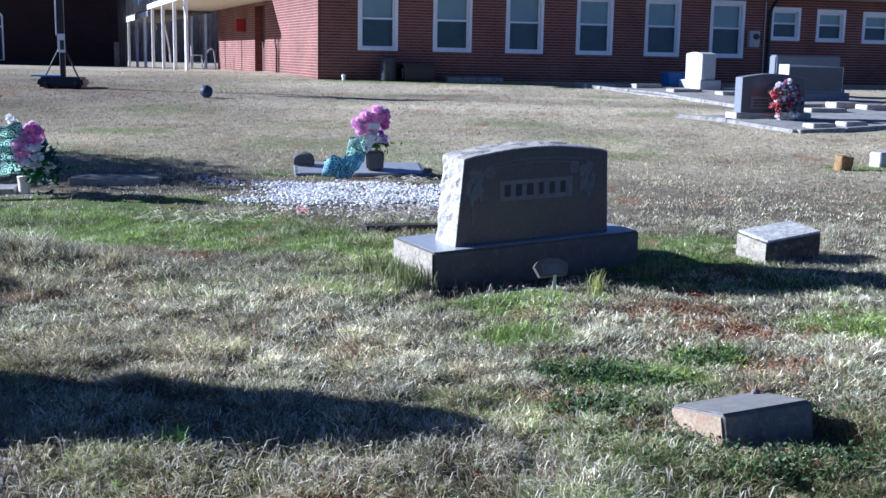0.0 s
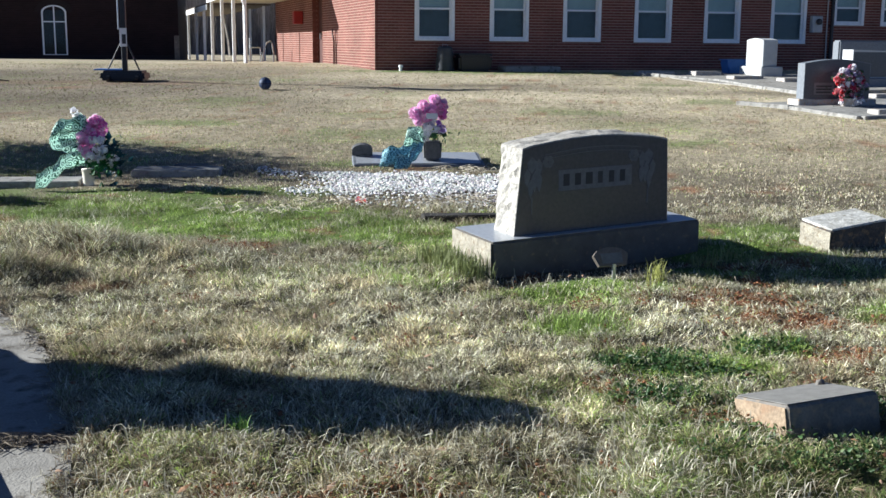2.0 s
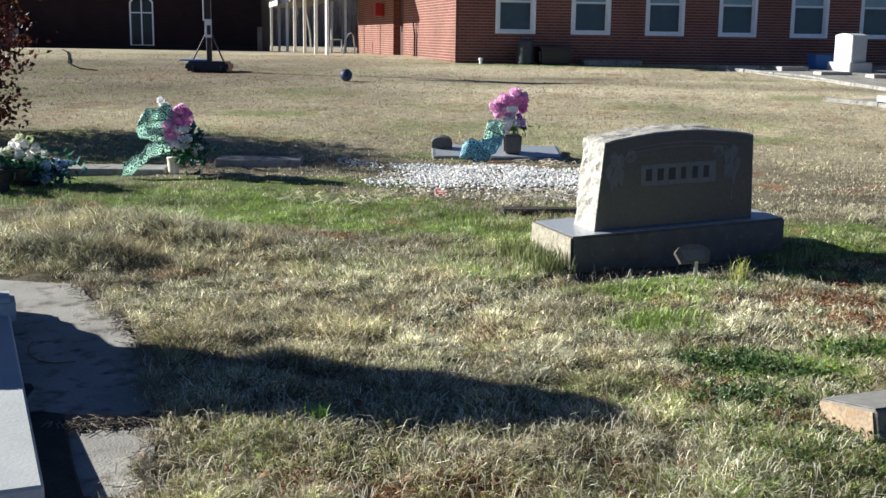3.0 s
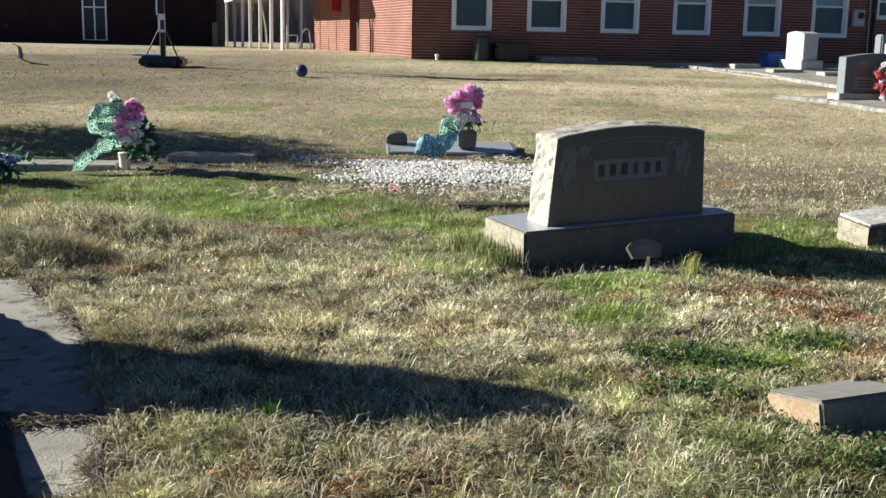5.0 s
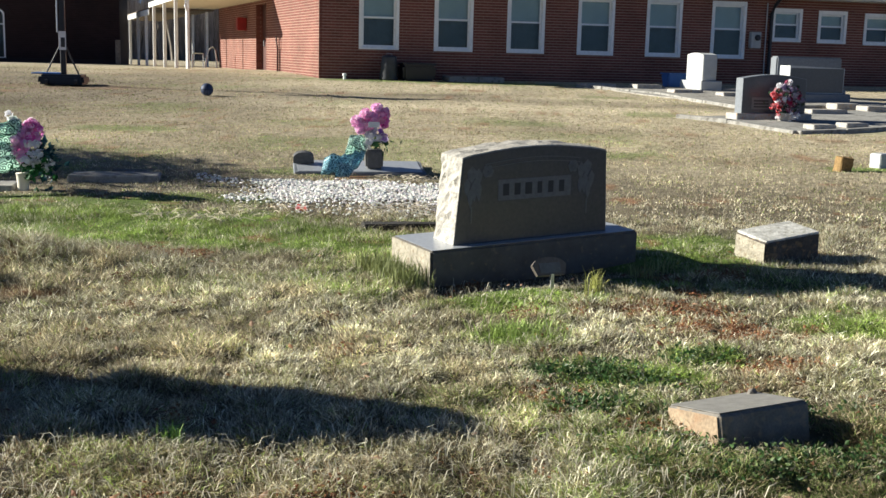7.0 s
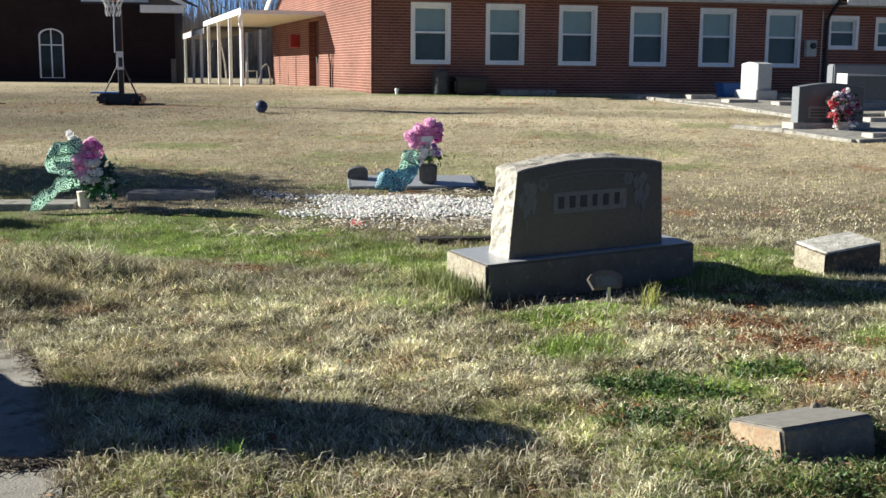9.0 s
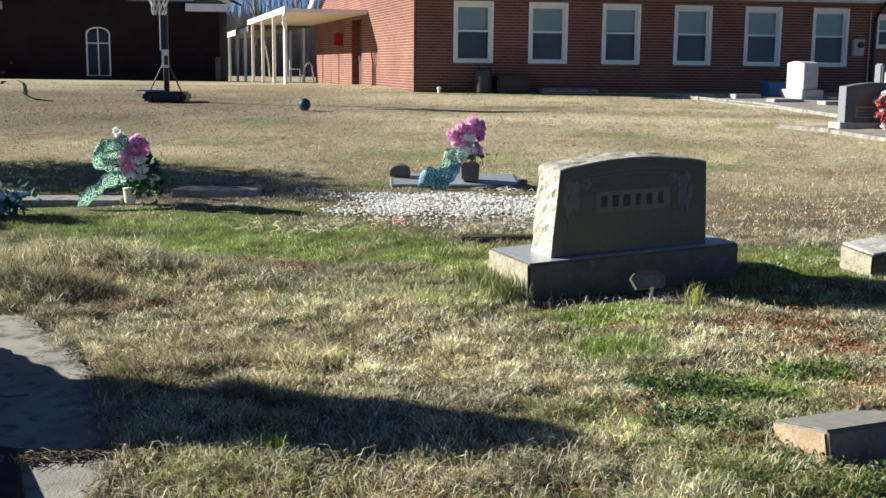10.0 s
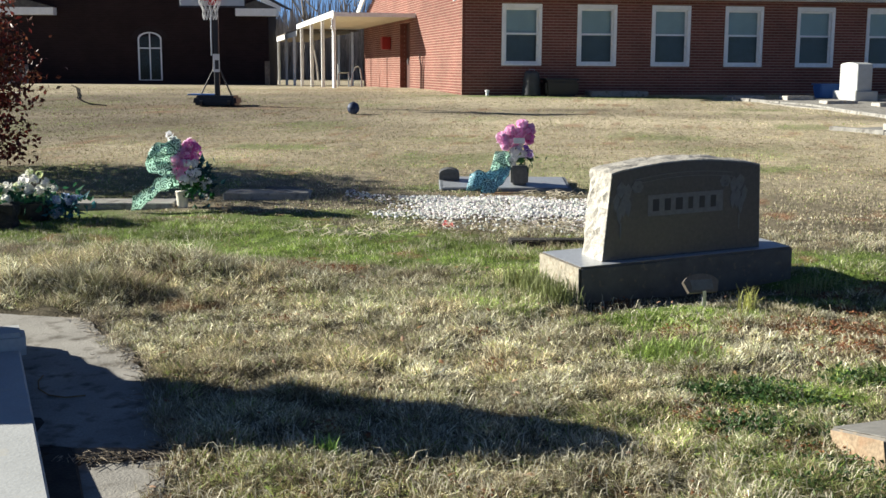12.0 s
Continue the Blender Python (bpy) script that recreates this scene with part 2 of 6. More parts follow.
BLIND = material("roller_blind", (.50, .58, .56), .8, vary=.12, scale=3, bump=0)
SCREEN = material("insect_screen", (.10, .12, .135), .8, vary=.15, bump=0)
# near-black base colour carries the darkness of unlit interiors
ROOM = material("unlit_room", (.05, .05, .05), .9, vary=.1, bump=0)
ROOFING = material("asphalt_shingle", (.09, .085, .08), .95, vary=.3, bump=.4)
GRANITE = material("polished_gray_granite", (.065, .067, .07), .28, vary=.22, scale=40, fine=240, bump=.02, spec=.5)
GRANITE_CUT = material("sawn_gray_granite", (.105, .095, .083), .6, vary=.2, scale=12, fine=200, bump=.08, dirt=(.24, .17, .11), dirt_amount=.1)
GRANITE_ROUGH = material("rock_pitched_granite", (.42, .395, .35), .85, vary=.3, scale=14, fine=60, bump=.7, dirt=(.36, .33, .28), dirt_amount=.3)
# pale bluish base colour carries the sky's reflection on polished tops
GRANITE_SKY = material("polished_sky_toned_granite", (.38, .40, .43), .28, vary=.15, scale=40, fine=240, bump=.01, spec=1.0)
GRANITE_LIGHT = material("frosted_granite_panel", (.165, .165, .165), .7, vary=.15, scale=30, fine=200, bump=.05)
GRANITE_LINE = material("cut_granite_line", (.15, .153, .155), .75, vary=.15, scale=30, fine=200, bump=.05)
LETTER = material("dark_cut_bars", (.035, .035, .035), .6, vary=.1, bump=0)
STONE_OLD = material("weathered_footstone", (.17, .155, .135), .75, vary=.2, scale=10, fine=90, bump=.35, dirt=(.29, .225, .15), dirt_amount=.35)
MARBLE = material("white_marble", (.45, .46, .455), .6, vary=.08, scale=5, fine=60, bump=.15, dirt=(.5, .48, .42), dirt_amount=.15)
MARBLE_OLD = material("lichened_white_marble", (.37, .355, .33), .75, vary=.2, scale=12, fine=70, bump=.4, dirt=(.42, .28, .16), dirt_amount=.3)
CONCRETE = material("old_concrete", (.31, .292, .26), .92, vary=.16, scale=4, fine=90, bump=.4, dirt=(.10, .085, .065), dirt_amount=.32)
# paints the shade at ledger and kerb; also the colour of the black rock
NEAR_BLACK = material("near_black_stone", (.035, .032, .028), .95, vary=.35, scale=9, fine=80, bump=.5)
GRANITE_BLUE = material("bluish_gray_granite", (.17, .185, .205), .6, vary=.15, scale=20, fine=150, bump=.05)
# paler tone for stone ends that face the sun
GRANITE_SUN_END = material("sunlit_rough_granite_end", (.36, .325, .255), .85, vary=.25, scale=16, fine=90, bump=.6, dirt=(.20, .15, .09), dirt_amount=.25)
LICHEN_STONE = material("shaded_weathered_marble", (.085, .072, .06), .8, vary=.3, scale=12, fine=70, bump=.5, dirt=(.30, .19, .10), dirt_amount=.3)
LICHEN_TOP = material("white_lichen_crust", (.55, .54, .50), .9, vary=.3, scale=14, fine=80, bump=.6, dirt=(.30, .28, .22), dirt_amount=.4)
CONCRETE_PALE = material("pale_concrete", (.30, .29, .265), .9, vary=.2, scale=4, fine=80, bump=.3, dirt=(.11, .10, .085), dirt_amount=.3)
BLACK_PLASTIC = material("black_plastic", (.018, .019, .022), .4, vary=.15, bump=.05)
DARK_METAL = material("dark_painted_metal", (.03, .03, .034), .45, vary=.15, bump=.05)
STEEL = material("galvanised_steel", (.45, .46, .47), .4, .8, vary=.1, bump=.05)
RED_PAINT = material("red_enamel", (.55, .02, .02), .4, vary=.1, bump=0)
BLUE_PLASTIC = material("blue_plastic", (.06, .16, .42), .45, vary=.12, bump=.05)
MATT_BLACK = material("matt_black", (.012, .010, .009), 1.0, vary=.2, bump=0, spec=.02)
BALL_BLUE = material("navy_rubber", (.03, .05, .11), .6, vary=.2, bump=.2)
CAN_METAL = material("dull_dark_zinc", (.055, .058, .066), .6, .3, vary=.2, bump=.1)
DOOR_BROWN = material("brown_painted_door", (.07, .022, .016), .6, vary=.15, bump=.1)
GREY_METAL = material("grey_metal_box", (.42, .42, .40), .5, .2, vary=.1, bump=.05)
WOOD_PEG = material("yellowed_wood", (.24, .15, .055), .8, vary=.2, scale=30, bump=.3)
BARK = material("grey_bark", (.19, .165, .14), .95, vary=.3, scale=8, fine=50, bump=.5)
TWIG = material("far_twigs", (.26, .23, .21), .95, vary=.2, bump=0)
VASE_GREY = material("dark_granite_vase", (.10, .10, .10), .6, vary=.2, scale=30, fine=150, bump=.1)
VASE_CREAM = material("cream_ceramic", (.75, .70, .58), .5, vary=.05, bump=.03)
NET = material("white_net_cord", (.75, .75, .74), .8, vary=.05, bump=0)
POLYCARB = material("grey_backboard", (.55, .58, .62), .25, vary=.05, bump=0)


# ---- mesh tools ----
def link(name, bm, mat, parent=None, label=""):
    me = bpy.data.meshes.new(name)
    bm.to_mesh(me)
    bm.free()
    me.materials.append(mat)
    ob = new(name, me)
    if parent is not None:
        ob.parent = parent
    if label:
        ob["label"] = label
    return ob


def part(name, bm, mat, parent, label=""):
    return link(name, bm, mat, parent, label)


def thing(name, m, label, category, group="", kind=""):
    e = new(name)
    e.empty_display_size = 0.1
    e.matrix_world = m
    return tagged(e, label, category, group, kind)


def at(x, y, turn=0, dz=0.0):
    return pose(x, y, gz(x, y) + dz, 0, 0, turn)


def box(x0, x1, y0, y1, z0, z1, bev=0.0, bm=None, taper=0.0, seg=1):
    """A block between the given bounds; taper draws its top in by that many metres."""
    bm2 = bmesh.new()
    bmesh.ops.create_cube(bm2, size=1)
    for v in bm2.verts:
        top = v.co.z > 0
        k = taper if top else 0
        v.co = Vector(((x0 + k if v.co.x < 0 else x1 - k), (y0 + k if v.co.y < 0 else y1 - k), z1 if top else z0))
    if bev:
        bmesh.ops.bevel(bm2, geom=bm2.edges[:], offset=bev, segments=seg, affect="EDGES")
    return merge(bm, bm2)


def merge(bm, other):
    if bm is None:
        return other
    me = bpy.data.meshes.new("tmp")
    other.to_mesh(me)
    other.free()
    bm.from_mesh(me)
    bpy.data.meshes.remove(me)
    return bm


def tube(points, radii, sides=8, bm=None, cap=True):
    """A round bar along points."""
    bm = bm or bmesh.new()
    rings = []
    pts = [Vector(p) for p in points]
    if not hasattr(radii, "__len__"):
        radii = [radii] * len(pts)
    for i, p in enumerate(pts):
        d = (pts[min(i + 1, len(pts) - 1)] - pts[max(i - 1, 0)]).normalized()
        a = d.orthogonal().normalized() if abs(d.z) > .95 else d.cross(Vector((0, 0, 1))).normalized()
        b = d.cross(a)
        rings.append([bm.verts.new(p + (a * math.cos(u) + b * math.sin(u)) * radii[i]) for u in
                      [2 * math.pi * k / sides for k in range(sides)]])
    for r, s in zip(rings, rings[1:]):
        for k in range(sides):
            bm.faces.new((r[k], r[(k + 1) % sides], s[(k + 1) % sides], s[k]))
    if cap:
        bm.faces.new(rings[0][::-1])
        bm.faces.new(rings[-1])
    return bm


def lathe(profile, sides=20, bm=None):
    """Turns (radius, height) pairs round the z axis."""
    bm = bm or bmesh.new()
    rings = [[bm.verts.new((r * math.cos(2 * math.pi * k / sides), r * math.sin(2 * math.pi * k / sides), z)) for k in range(sides)]
             for r, z in profile]
    for r, s in zip(rings, rings[1:]):
        for k in range(sides):
            bm.faces.new((r[k], r[(k + 1) % sides], s[(k + 1) % sides], s[k]))
    bm.faces.new(rings[0][::-1])
    bm.faces.new(rings[-1])
    return bm


def prism(outline, y0, y1, bm=None):
    """An outline of (x, z) pushed from y0 to y1."""
    bm2 = bmesh.new()
    a = [bm2.verts.new((x, y0, z)) for x, z in outline]
    b = [bm2.verts.new((x, y1, z)) for x, z in outline]
    bm2.faces.new(a)
    bm2.faces.new(b[::-1])
    n = len(a)
    for i in range(n):
        bm2.faces.new((a[i], b[i], b[(i + 1) % n], a[(i + 1) % n]))
    bmesh.ops.recalc_face_normals(bm2, faces=bm2.faces[:])
    return merge(bm, bm2)


def roughen(bm, cuts, amount, seed=0, keep=None):
    """Breaks a block's faces up into an uneven, chipped surface."""
    bmesh.ops.subdivide_edges(bm, edges=bm.edges[:], cuts=cuts, use_grid_fill=True)
    bm.normal_update()
    for v in bm.verts:
        if keep and keep(v.co):
            continue
        k = noise.noise(v.co * 14 + Vector((seed, 0, 0))) + 0.6 * noise.noise(v.co * 40 + Vector((0, seed, 0)))
        v.co += v.normal * k * amount
    return bm


def smooth(ob):
    for p in ob.data.polygons:
        p.use_smooth = True
    return ob


def mesh_from(name, verts, faces, tint=None, mat=None):
    me = bpy.data.meshes.new(name)
    me.from_pydata(verts, [], faces)
    if tint is not None:
        c = me.color_attributes.new("tint", "FLOAT_COLOR", "POINT")
        c.data.foreach_set("color", np.c_[tint, np.ones(len(tint))].astype(np.float32).ravel())
    if mat:
        me.materials.append(mat)
    return me


# ---- ground ----
def ground_sheet():
    def steps(fine_lo, fine_hi, fine, lo, hi, growth):
        mid = np.arange(fine_lo, fine_hi, fine)
        up, dn, s = [fine_hi], [fine_lo], fine
        while up[-1] < hi:
            s = min(s * growth, 300)
            up.append(up[-1] + s)
        s = fine
        while dn[-1] > lo:
            s = min(s * growth, 300)
            dn.append(dn[-1] - s)
        return np.concatenate([dn[:0:-1], mid, up])
    xs, ys = steps(-3.6, 3.6, .05, -2500, 2500, 1.065), steps(3, 8.6, .05, -2500, 3000, 1.04)
    gx, gy = np.meshgrid(xs, ys)
    z = ground_z(gx, gy)
    green, clay, dark = near_masks(gx, gy)
    # near soil is darkened so that gaps between blades look shaded
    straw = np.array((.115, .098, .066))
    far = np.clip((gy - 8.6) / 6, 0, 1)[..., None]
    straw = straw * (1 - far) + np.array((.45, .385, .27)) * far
    tone = (0.8 + 0.4 * vn(gx, gy, 1.7, 31))[..., None]
    # worn brown strips and bleached ones run across the lawn
    strip = (vn(gx * 0.25, gy, 1.4, 33))[..., None]
    col = straw * tone * (0.82 + 0.36 * strip)
    col = col * (1 - worn_turf(gx, gy)[..., None] * np.array((.54, .55, .54)))
    col = col * (1 - green[..., None]) + np.array((.12, .175, .04)) * green[..., None]
    col = col * (1 - clay[..., None]) + np.array((.25, .108, .048)) * clay[..., None]
    col = col * (1 - dark[..., None]) + np.array((.06, .045, .03)) * dark[..., None]
    nx, ny = len(xs), len(ys)
    i = np.arange(nx * ny).reshape(ny, nx)
    faces = np.stack([i[:-1, :-1], i[:-1, 1:], i[1:, 1:], i[1:, :-1]], -1).reshape(-1, 4)
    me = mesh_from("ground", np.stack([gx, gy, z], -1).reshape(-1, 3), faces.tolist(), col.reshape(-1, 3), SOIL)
    for p in me.polygons:
        p.use_smooth = True
    return tagged(new("ground", me), "sloping winter lawn of dry grass over red clay soil", "ground", kind="structure")


ground_sheet()


# ---- school building: brick, courses with raked joints ----
COURSE, RAKE = 0.075, 0.008


def brick_face(length, z0, z1, openings, mat, parent, name="wall", thick=0.25, top=None):
    """A brick wall along +x with its face at y = 0 and its body behind. Each course stands 9 mm proud of its joint.
    openings: (x0, x1, z0, z1). top: a function of z giving the x span that a gable leaves."""
    bm, uvs = bmesh.new(), None
    layer = bm.loops.layers.uv.new("UVMap")

    def quad(p, uv):
        f = bm.faces.new([bm.verts.new(v) for v in p])
        for lp, c in zip(f.loops, uv):
            lp[layer].uv = c

    n = int(math.ceil((z1 - z0) / COURSE))
    for i in range(n):
        a = z0 + i * COURSE
        b = min(a + COURSE, z1)
        lo, hi = (0, length) if top is None else top(0.5 * (a + b))
        if hi - lo < .05:
            continue
        cuts = sorted((max(lo, o[0]), min(hi, o[1])) for o in openings if o[2] < b - .03 and o[3] > a + .03)
        x, runs = lo, []
        for c0, c1 in cuts:
            if c0 > x:
                runs.append((x, c0))
            x = max(x, c1)
        if x < hi:
            runs.append((x, hi))
        j = a + 0.020
        for r0, r1 in runs:
            v0, v1 = i * COURSE, (i + 1) * COURSE
            quad([(r0, 0, j), (r1, 0, j), (r1, 0, b), (r0, 0, b)], [(r0, v0 + .016), (r1, v0 + .016), (r1, v1 - .004), (r0, v1 - .004)])
            quad([(r0, RAKE, a), (r1, RAKE, a), (r1, RAKE, j), (r0, RAKE, j)], [(r0, v0), (r1, v0), (r1, v0), (r0, v0)])
            quad([(r0, RAKE, j), (r1, RAKE, j), (r1, 0, j), (r0, 0, j)], [(r0, v0 + .02), (r1, v0 + .02), (r1, v0 + .03), (r0, v0 + .03)])
            n0, n1 = (r0, r1) if top is None else top(1.5 * b - .5 * a)
            back = [(x2, RAKE, b) for x2 in (r1, n1, n0, r0) if r0 <= x2 <= r1]
            if b >= z1 or n1 - n0 < .05 or n0 == r0 and n1 == r1:
                back = [(r1, RAKE, b), (r0, RAKE, b)]
            quad([(r0, 0, b), (r1, 0, b)] + back, [(p[0], v1 - .02) for p in [(r0,), (r1,)] + back])
            quad([(r1, 0, a), (r1, thick, a), (r1, thick, b), (r1, 0, b)], [(0, v0 + .02), (.2, v0 + .02), (.2, v1 - .01), (0, v1 - .01)])
            quad([(r0, thick, a), (r0, 0, a), (r0, 0, b), (r0, thick, b)], [(0, v0 + .02), (.2, v0 + .02), (.2, v1 - .01), (0, v1 - .01)])
            quad([(r1, thick, a), (r0, thick, a), (r0, thick, b), (r1, thick, b)], [(r1, v0), (r0, v0), (r0, v1), (r1, v1)])
    for o in openings:
        for z, up in ((o[2], 1), (o[3], -1)):
            p = [(o[0], .01, z), (o[1], .01, z), (o[1], thick, z), (o[0], thick, z)]
            quad(p if up > 0 else p[::-1], [(o[0], 0.03), (o[1], 0.03), (o[1], .05), (o[0], .05)])
    bmesh.ops.remove_doubles(bm, verts=bm.verts[:], dist=.0004)
    return part(name, bm, mat, parent)


def sash_window(parent, x, z, w, h, blind=0.5):
    """A white double-hung window in an opening whose casing reaches w by h, at local (x, 0, z)."""
    win = new("window")
    win.parent = parent
    win.location = (x, 0, z)
    c, y = 0.09, -0.025
    bm = box(0, c, y, .1, 0, h, .006)
    box(w - c, w, y, .1, 0, h, .006, bm)
    box(c, w - c, y, .1, h - c * 1.25, h, .006, bm)
    box(c, w - c, y, .1, 0, c * .8, .006, bm)
    part("casing", bm, WHITE_PAINT, win)
    part("sill", box(.01, w - .01, -.045, -.026, 0, .05, .006), WHITE_PAINT, win)
    mid = h * .52
    for nm, z0, z1, yy in (("lower_sash", c * .8, mid + .02, .045), ("upper_sash", mid - .02, h - c * 1.25, .075)):
        r = .045
        bm = box(c, c + r, yy, yy + .03, z0, z1)
        box(w - c - r, w - c, yy, yy + .03, z0, z1, 0, bm)
        box(c + r, w - c - r, yy, yy + .03, z0, z0 + r, 0, bm)
        box(c + r, w - c - r, yy, yy + .03, z1 - r, z1, 0, bm)
        s = part(nm, bm, WHITE_PAINT, win)
        g = part("pane", box(c + r, w - c - r, yy + .012, yy + .018, z0 + r, z1 - r), GLASS, s)
        g.visible_shadow = False
    part("roller_blind", box(c, w - c, .15, .156, h * (1 - blind), h), BLIND, win)
    # opaque dark sheet stands in for the screened, unlit room behind the panes
    part("room_shade_sheet", box(c, w - c, .17, .176, 0, h), SCREEN, win)
    return win


def wall_pose(p, angle):
    return pose(p[0], p[1], 0, 0, 0, angle)


CORNER = Vector((-3.54, 29.67, 0))
A_MAIN, A_END = 14.5, 110.5        # directions of the long wall and of the sunlit end wall
school = thing("school_building", pose(0, 0, 0), "single-storey red brick school building with white sash windows", "building")
BASE_Z, EAVE_Z = 0.55, 3.42

# long wall, in shade
long_wall = new("long_wall")
long_wall.parent = school
long_wall.matrix_world = wall_pose(CORNER, A_MAIN)
big = [(1.04 + 2.018 * i - (0.04 if i == 5 else 0), 1.71, 1.07, 1.60) for i in range(6)]
small = [(12.98, 2.23, .95, .94), (14.45, 2.22, .94, .93), (15.96, 2.2, .94, .92), (17.5, 2.2, .94, .92)]
opens = [(x + .03, x + w - .03, z + .03, z + h - .03) for x, z, w, h in big + small]
brick_face(24.0, BASE_Z, EAVE_Z + .1, opens, BRICK, long_wall)
for k, (x, z, w, h) in enumerate(big):
    sash_window(long_wall, x, z, w, h, blind=.5 if k != 2 else .46)
for x, z, w, h in small:
    sash_window(long_wall, x, z, w, h, blind=.45)
part("fascia", box(-.35, 12.95, -.50, -.46, EAVE_Z + .06, EAVE_Z + .28, .005), TRIM, long_wall)
part("soffit", box(-.35, 12.95, -.46, 0.02, EAVE_Z + .03, EAVE_Z + .055), TRIM, long_wall)
part("fascia", box(13.1, 24, -.75, -.71, EAVE_Z + .02, EAVE_Z + .30, .005), TRIM, long_wall)
part("soffit", box(13.1, 24, -.71, 0.02, EAVE_Z + .0, EAVE_Z + .025), TRIM, long_wall)
part("gutter", tube([(13.1, -.80, EAVE_Z + .24), (24, -.80, EAVE_Z + .2)], .06, 8), TRIM, long_wall)
bm = tube([(12.93, -.62, EAVE_Z + .1), (12.93, -.2, EAVE_Z - .2), (12.93, -.06, EAVE_Z - .4), (12.93, -.06, .95)], .05, 8)
for z in (1.4, 2.2, 2.9):
    box(12.85, 13.01, -.03, 0.0, z, z + .03, 0, bm)
part("downpipe", bm, DARK_METAL, long_wall, "dark rusted downpipe with wall straps")
bm = tube([(12.78, -.05, 3.3), (12.78, -.05, 2.0), (12.80, -.05, 1.0)], .02, 6)
part("conduit", bm, GREY_METAL, long_wall)
# roof over the long part
rz = EAVE_Z + .3
bm = bmesh.new()
pts = [(-.4, -.52, rz), (12.98, -.52, rz), (12.98, 7.2, rz + 2.6), (-.4, 7.2, rz + 2.6)]
top = [bm.verts.new(p) for p in pts]
low = [bm.verts.new((p[0], p[1], p[2] - .06)) for p in pts]
bm.faces.new(top)
bm.faces.new(low[::-1])
for i in range(4):
    bm.faces.new((low[i], low[(i + 1) % 4], top[(i + 1) % 4], top[i]))
part("roof", bm, ROOFING, long_wall, "low-pitched dark shingle roof")
part("roof", box(13.0, 24.2, -.78, 7.2, rz + .02, rz + .1), ROOFING, long_wall)
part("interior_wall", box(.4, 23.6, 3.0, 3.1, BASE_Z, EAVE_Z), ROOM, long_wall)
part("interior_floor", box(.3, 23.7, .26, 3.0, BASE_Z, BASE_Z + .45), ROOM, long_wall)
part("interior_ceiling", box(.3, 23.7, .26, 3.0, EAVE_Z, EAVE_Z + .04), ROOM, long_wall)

# sunlit end wall: local +x runs from the far end to the corner, face towards the sun
END_LEN = 16.7
end_dir = Vector((math.cos(radians(A_END)), math.sin(radians(A_END)), 0))
end_wall = new("end_wall")
end_wall.parent = school
far_end = CORNER + end_dir * END_LEN
end_wall.matrix_world = pose(far_end.x, far_end.y, 0, 0, 0, A_END - 180)


def gable(z):
    if z < EAVE_Z + .1:
        return 0, END_LEN
    k = (z - EAVE_Z - .1) / 2.7 * END_LEN / 2
    return k, END_LEN - k


brick_face(END_LEN, BASE_Z - .3, EAVE_Z + 2.8, [(7.9, 9.6, .3, 3.1)], BRICK, end_wall, top=gable, thick=.3)
# brick pier beside the canopy, and the deep doorway next to it
door = part("door", box(7.9, 9.6, .22, .27, .3, 3.1), DOOR_BROWN, end_wall, "dark brown doors set deep in the wall")
for x in (8.3, 9.2):
    part("door_handle", box(x - .02, x + .02, .17, .218, 1.75, 1.95, .005), STEEL, door)
bm = prism([(-.5, EAVE_Z - .1), (END_LEN / 2, EAVE_Z + 2.75), (END_LEN / 2, EAVE_Z + 3.0), (-.5, EAVE_Z + .16)], -.35, -.3)
part("rake_board", bm, WHITE_PAINT, end_wall)
bm = prism([(END_LEN + .5, EAVE_Z - .1), (END_LEN / 2, EAVE_Z + 2.75), (END_LEN / 2, EAVE_Z + 3.0), (END_LEN + .5, EAVE_Z + .16)], -.35, -.3)
part("rake_board", bm, WHITE_PAINT, end_wall)
# dark bent bar added on the lit bricks to draw the downspout's shadow
part("downpipe", tube([(11.45, -.05, 2.05), (11.45, -.05, 1.9), (11.65, -.05, 1.7), (11.65, -.05, .8)], .025, 8), DOOR_BROWN, end_wall)
bm = box(5.85, 6.2, -.32, 0, 2.28, 2.72, .02)
part("hose_cabinet", bm, material("dark_red_enamel", (.26, .014, .012), .5, vary=.1, bump=0), end_wall, "red enamelled wall cabinet")
part("corner_bricks", box(END_LEN - .012, END_LEN, -.006, .25, BASE_Z - .2, EAVE_Z), BRICK, end_wall)

# ---- covered walkway ----
u = end_dir
w_pt = CORNER + u * 6.15
walkway = thing("covered_walkway", pose(w_pt.x, w_pt.y, 0, 0, 0, A_END - 90), "flat cream canopy on slender white steel posts", "canopy")
SOFFIT, STEP_AT = 3.20, 11.7
# local: -x away from the wall, +y along the building; two roof lengths, the farther one a step lower
part("roof_deck", box(-2.55, -.01, -.02, STEP_AT, SOFFIT, SOFFIT + .06, .004), CREAM_PAINT, walkway)
part("front_fascia", box(-2.59, -.01, -.06, -.022, SOFFIT - .01, SOFFIT + .12, .004), WHITE_PAINT, walkway, "white metal fascia")
part("side_fascia", box(-2.59, -2.552, -.02, STEP_AT, SOFFIT - .02, SOFFIT + .17, .004), WHITE_PAINT, walkway)
# shade under the far deck is put into its dark brown colour
part("roof_deck", box(-2.55, -.01, STEP_AT + .02, 32, SOFFIT - .07, SOFFIT - .01, .004), material("shade_toned_decking", (.13, .10, .07), .8, vary=.2, bump=.1), walkway, "far decking coloured dark brown for its shaded underside")
part("side_fascia", box(-2.59, -2.552, STEP_AT + .02, 22.3, SOFFIT - .29, SOFFIT - .07, .004), WHITE_PAINT, walkway)
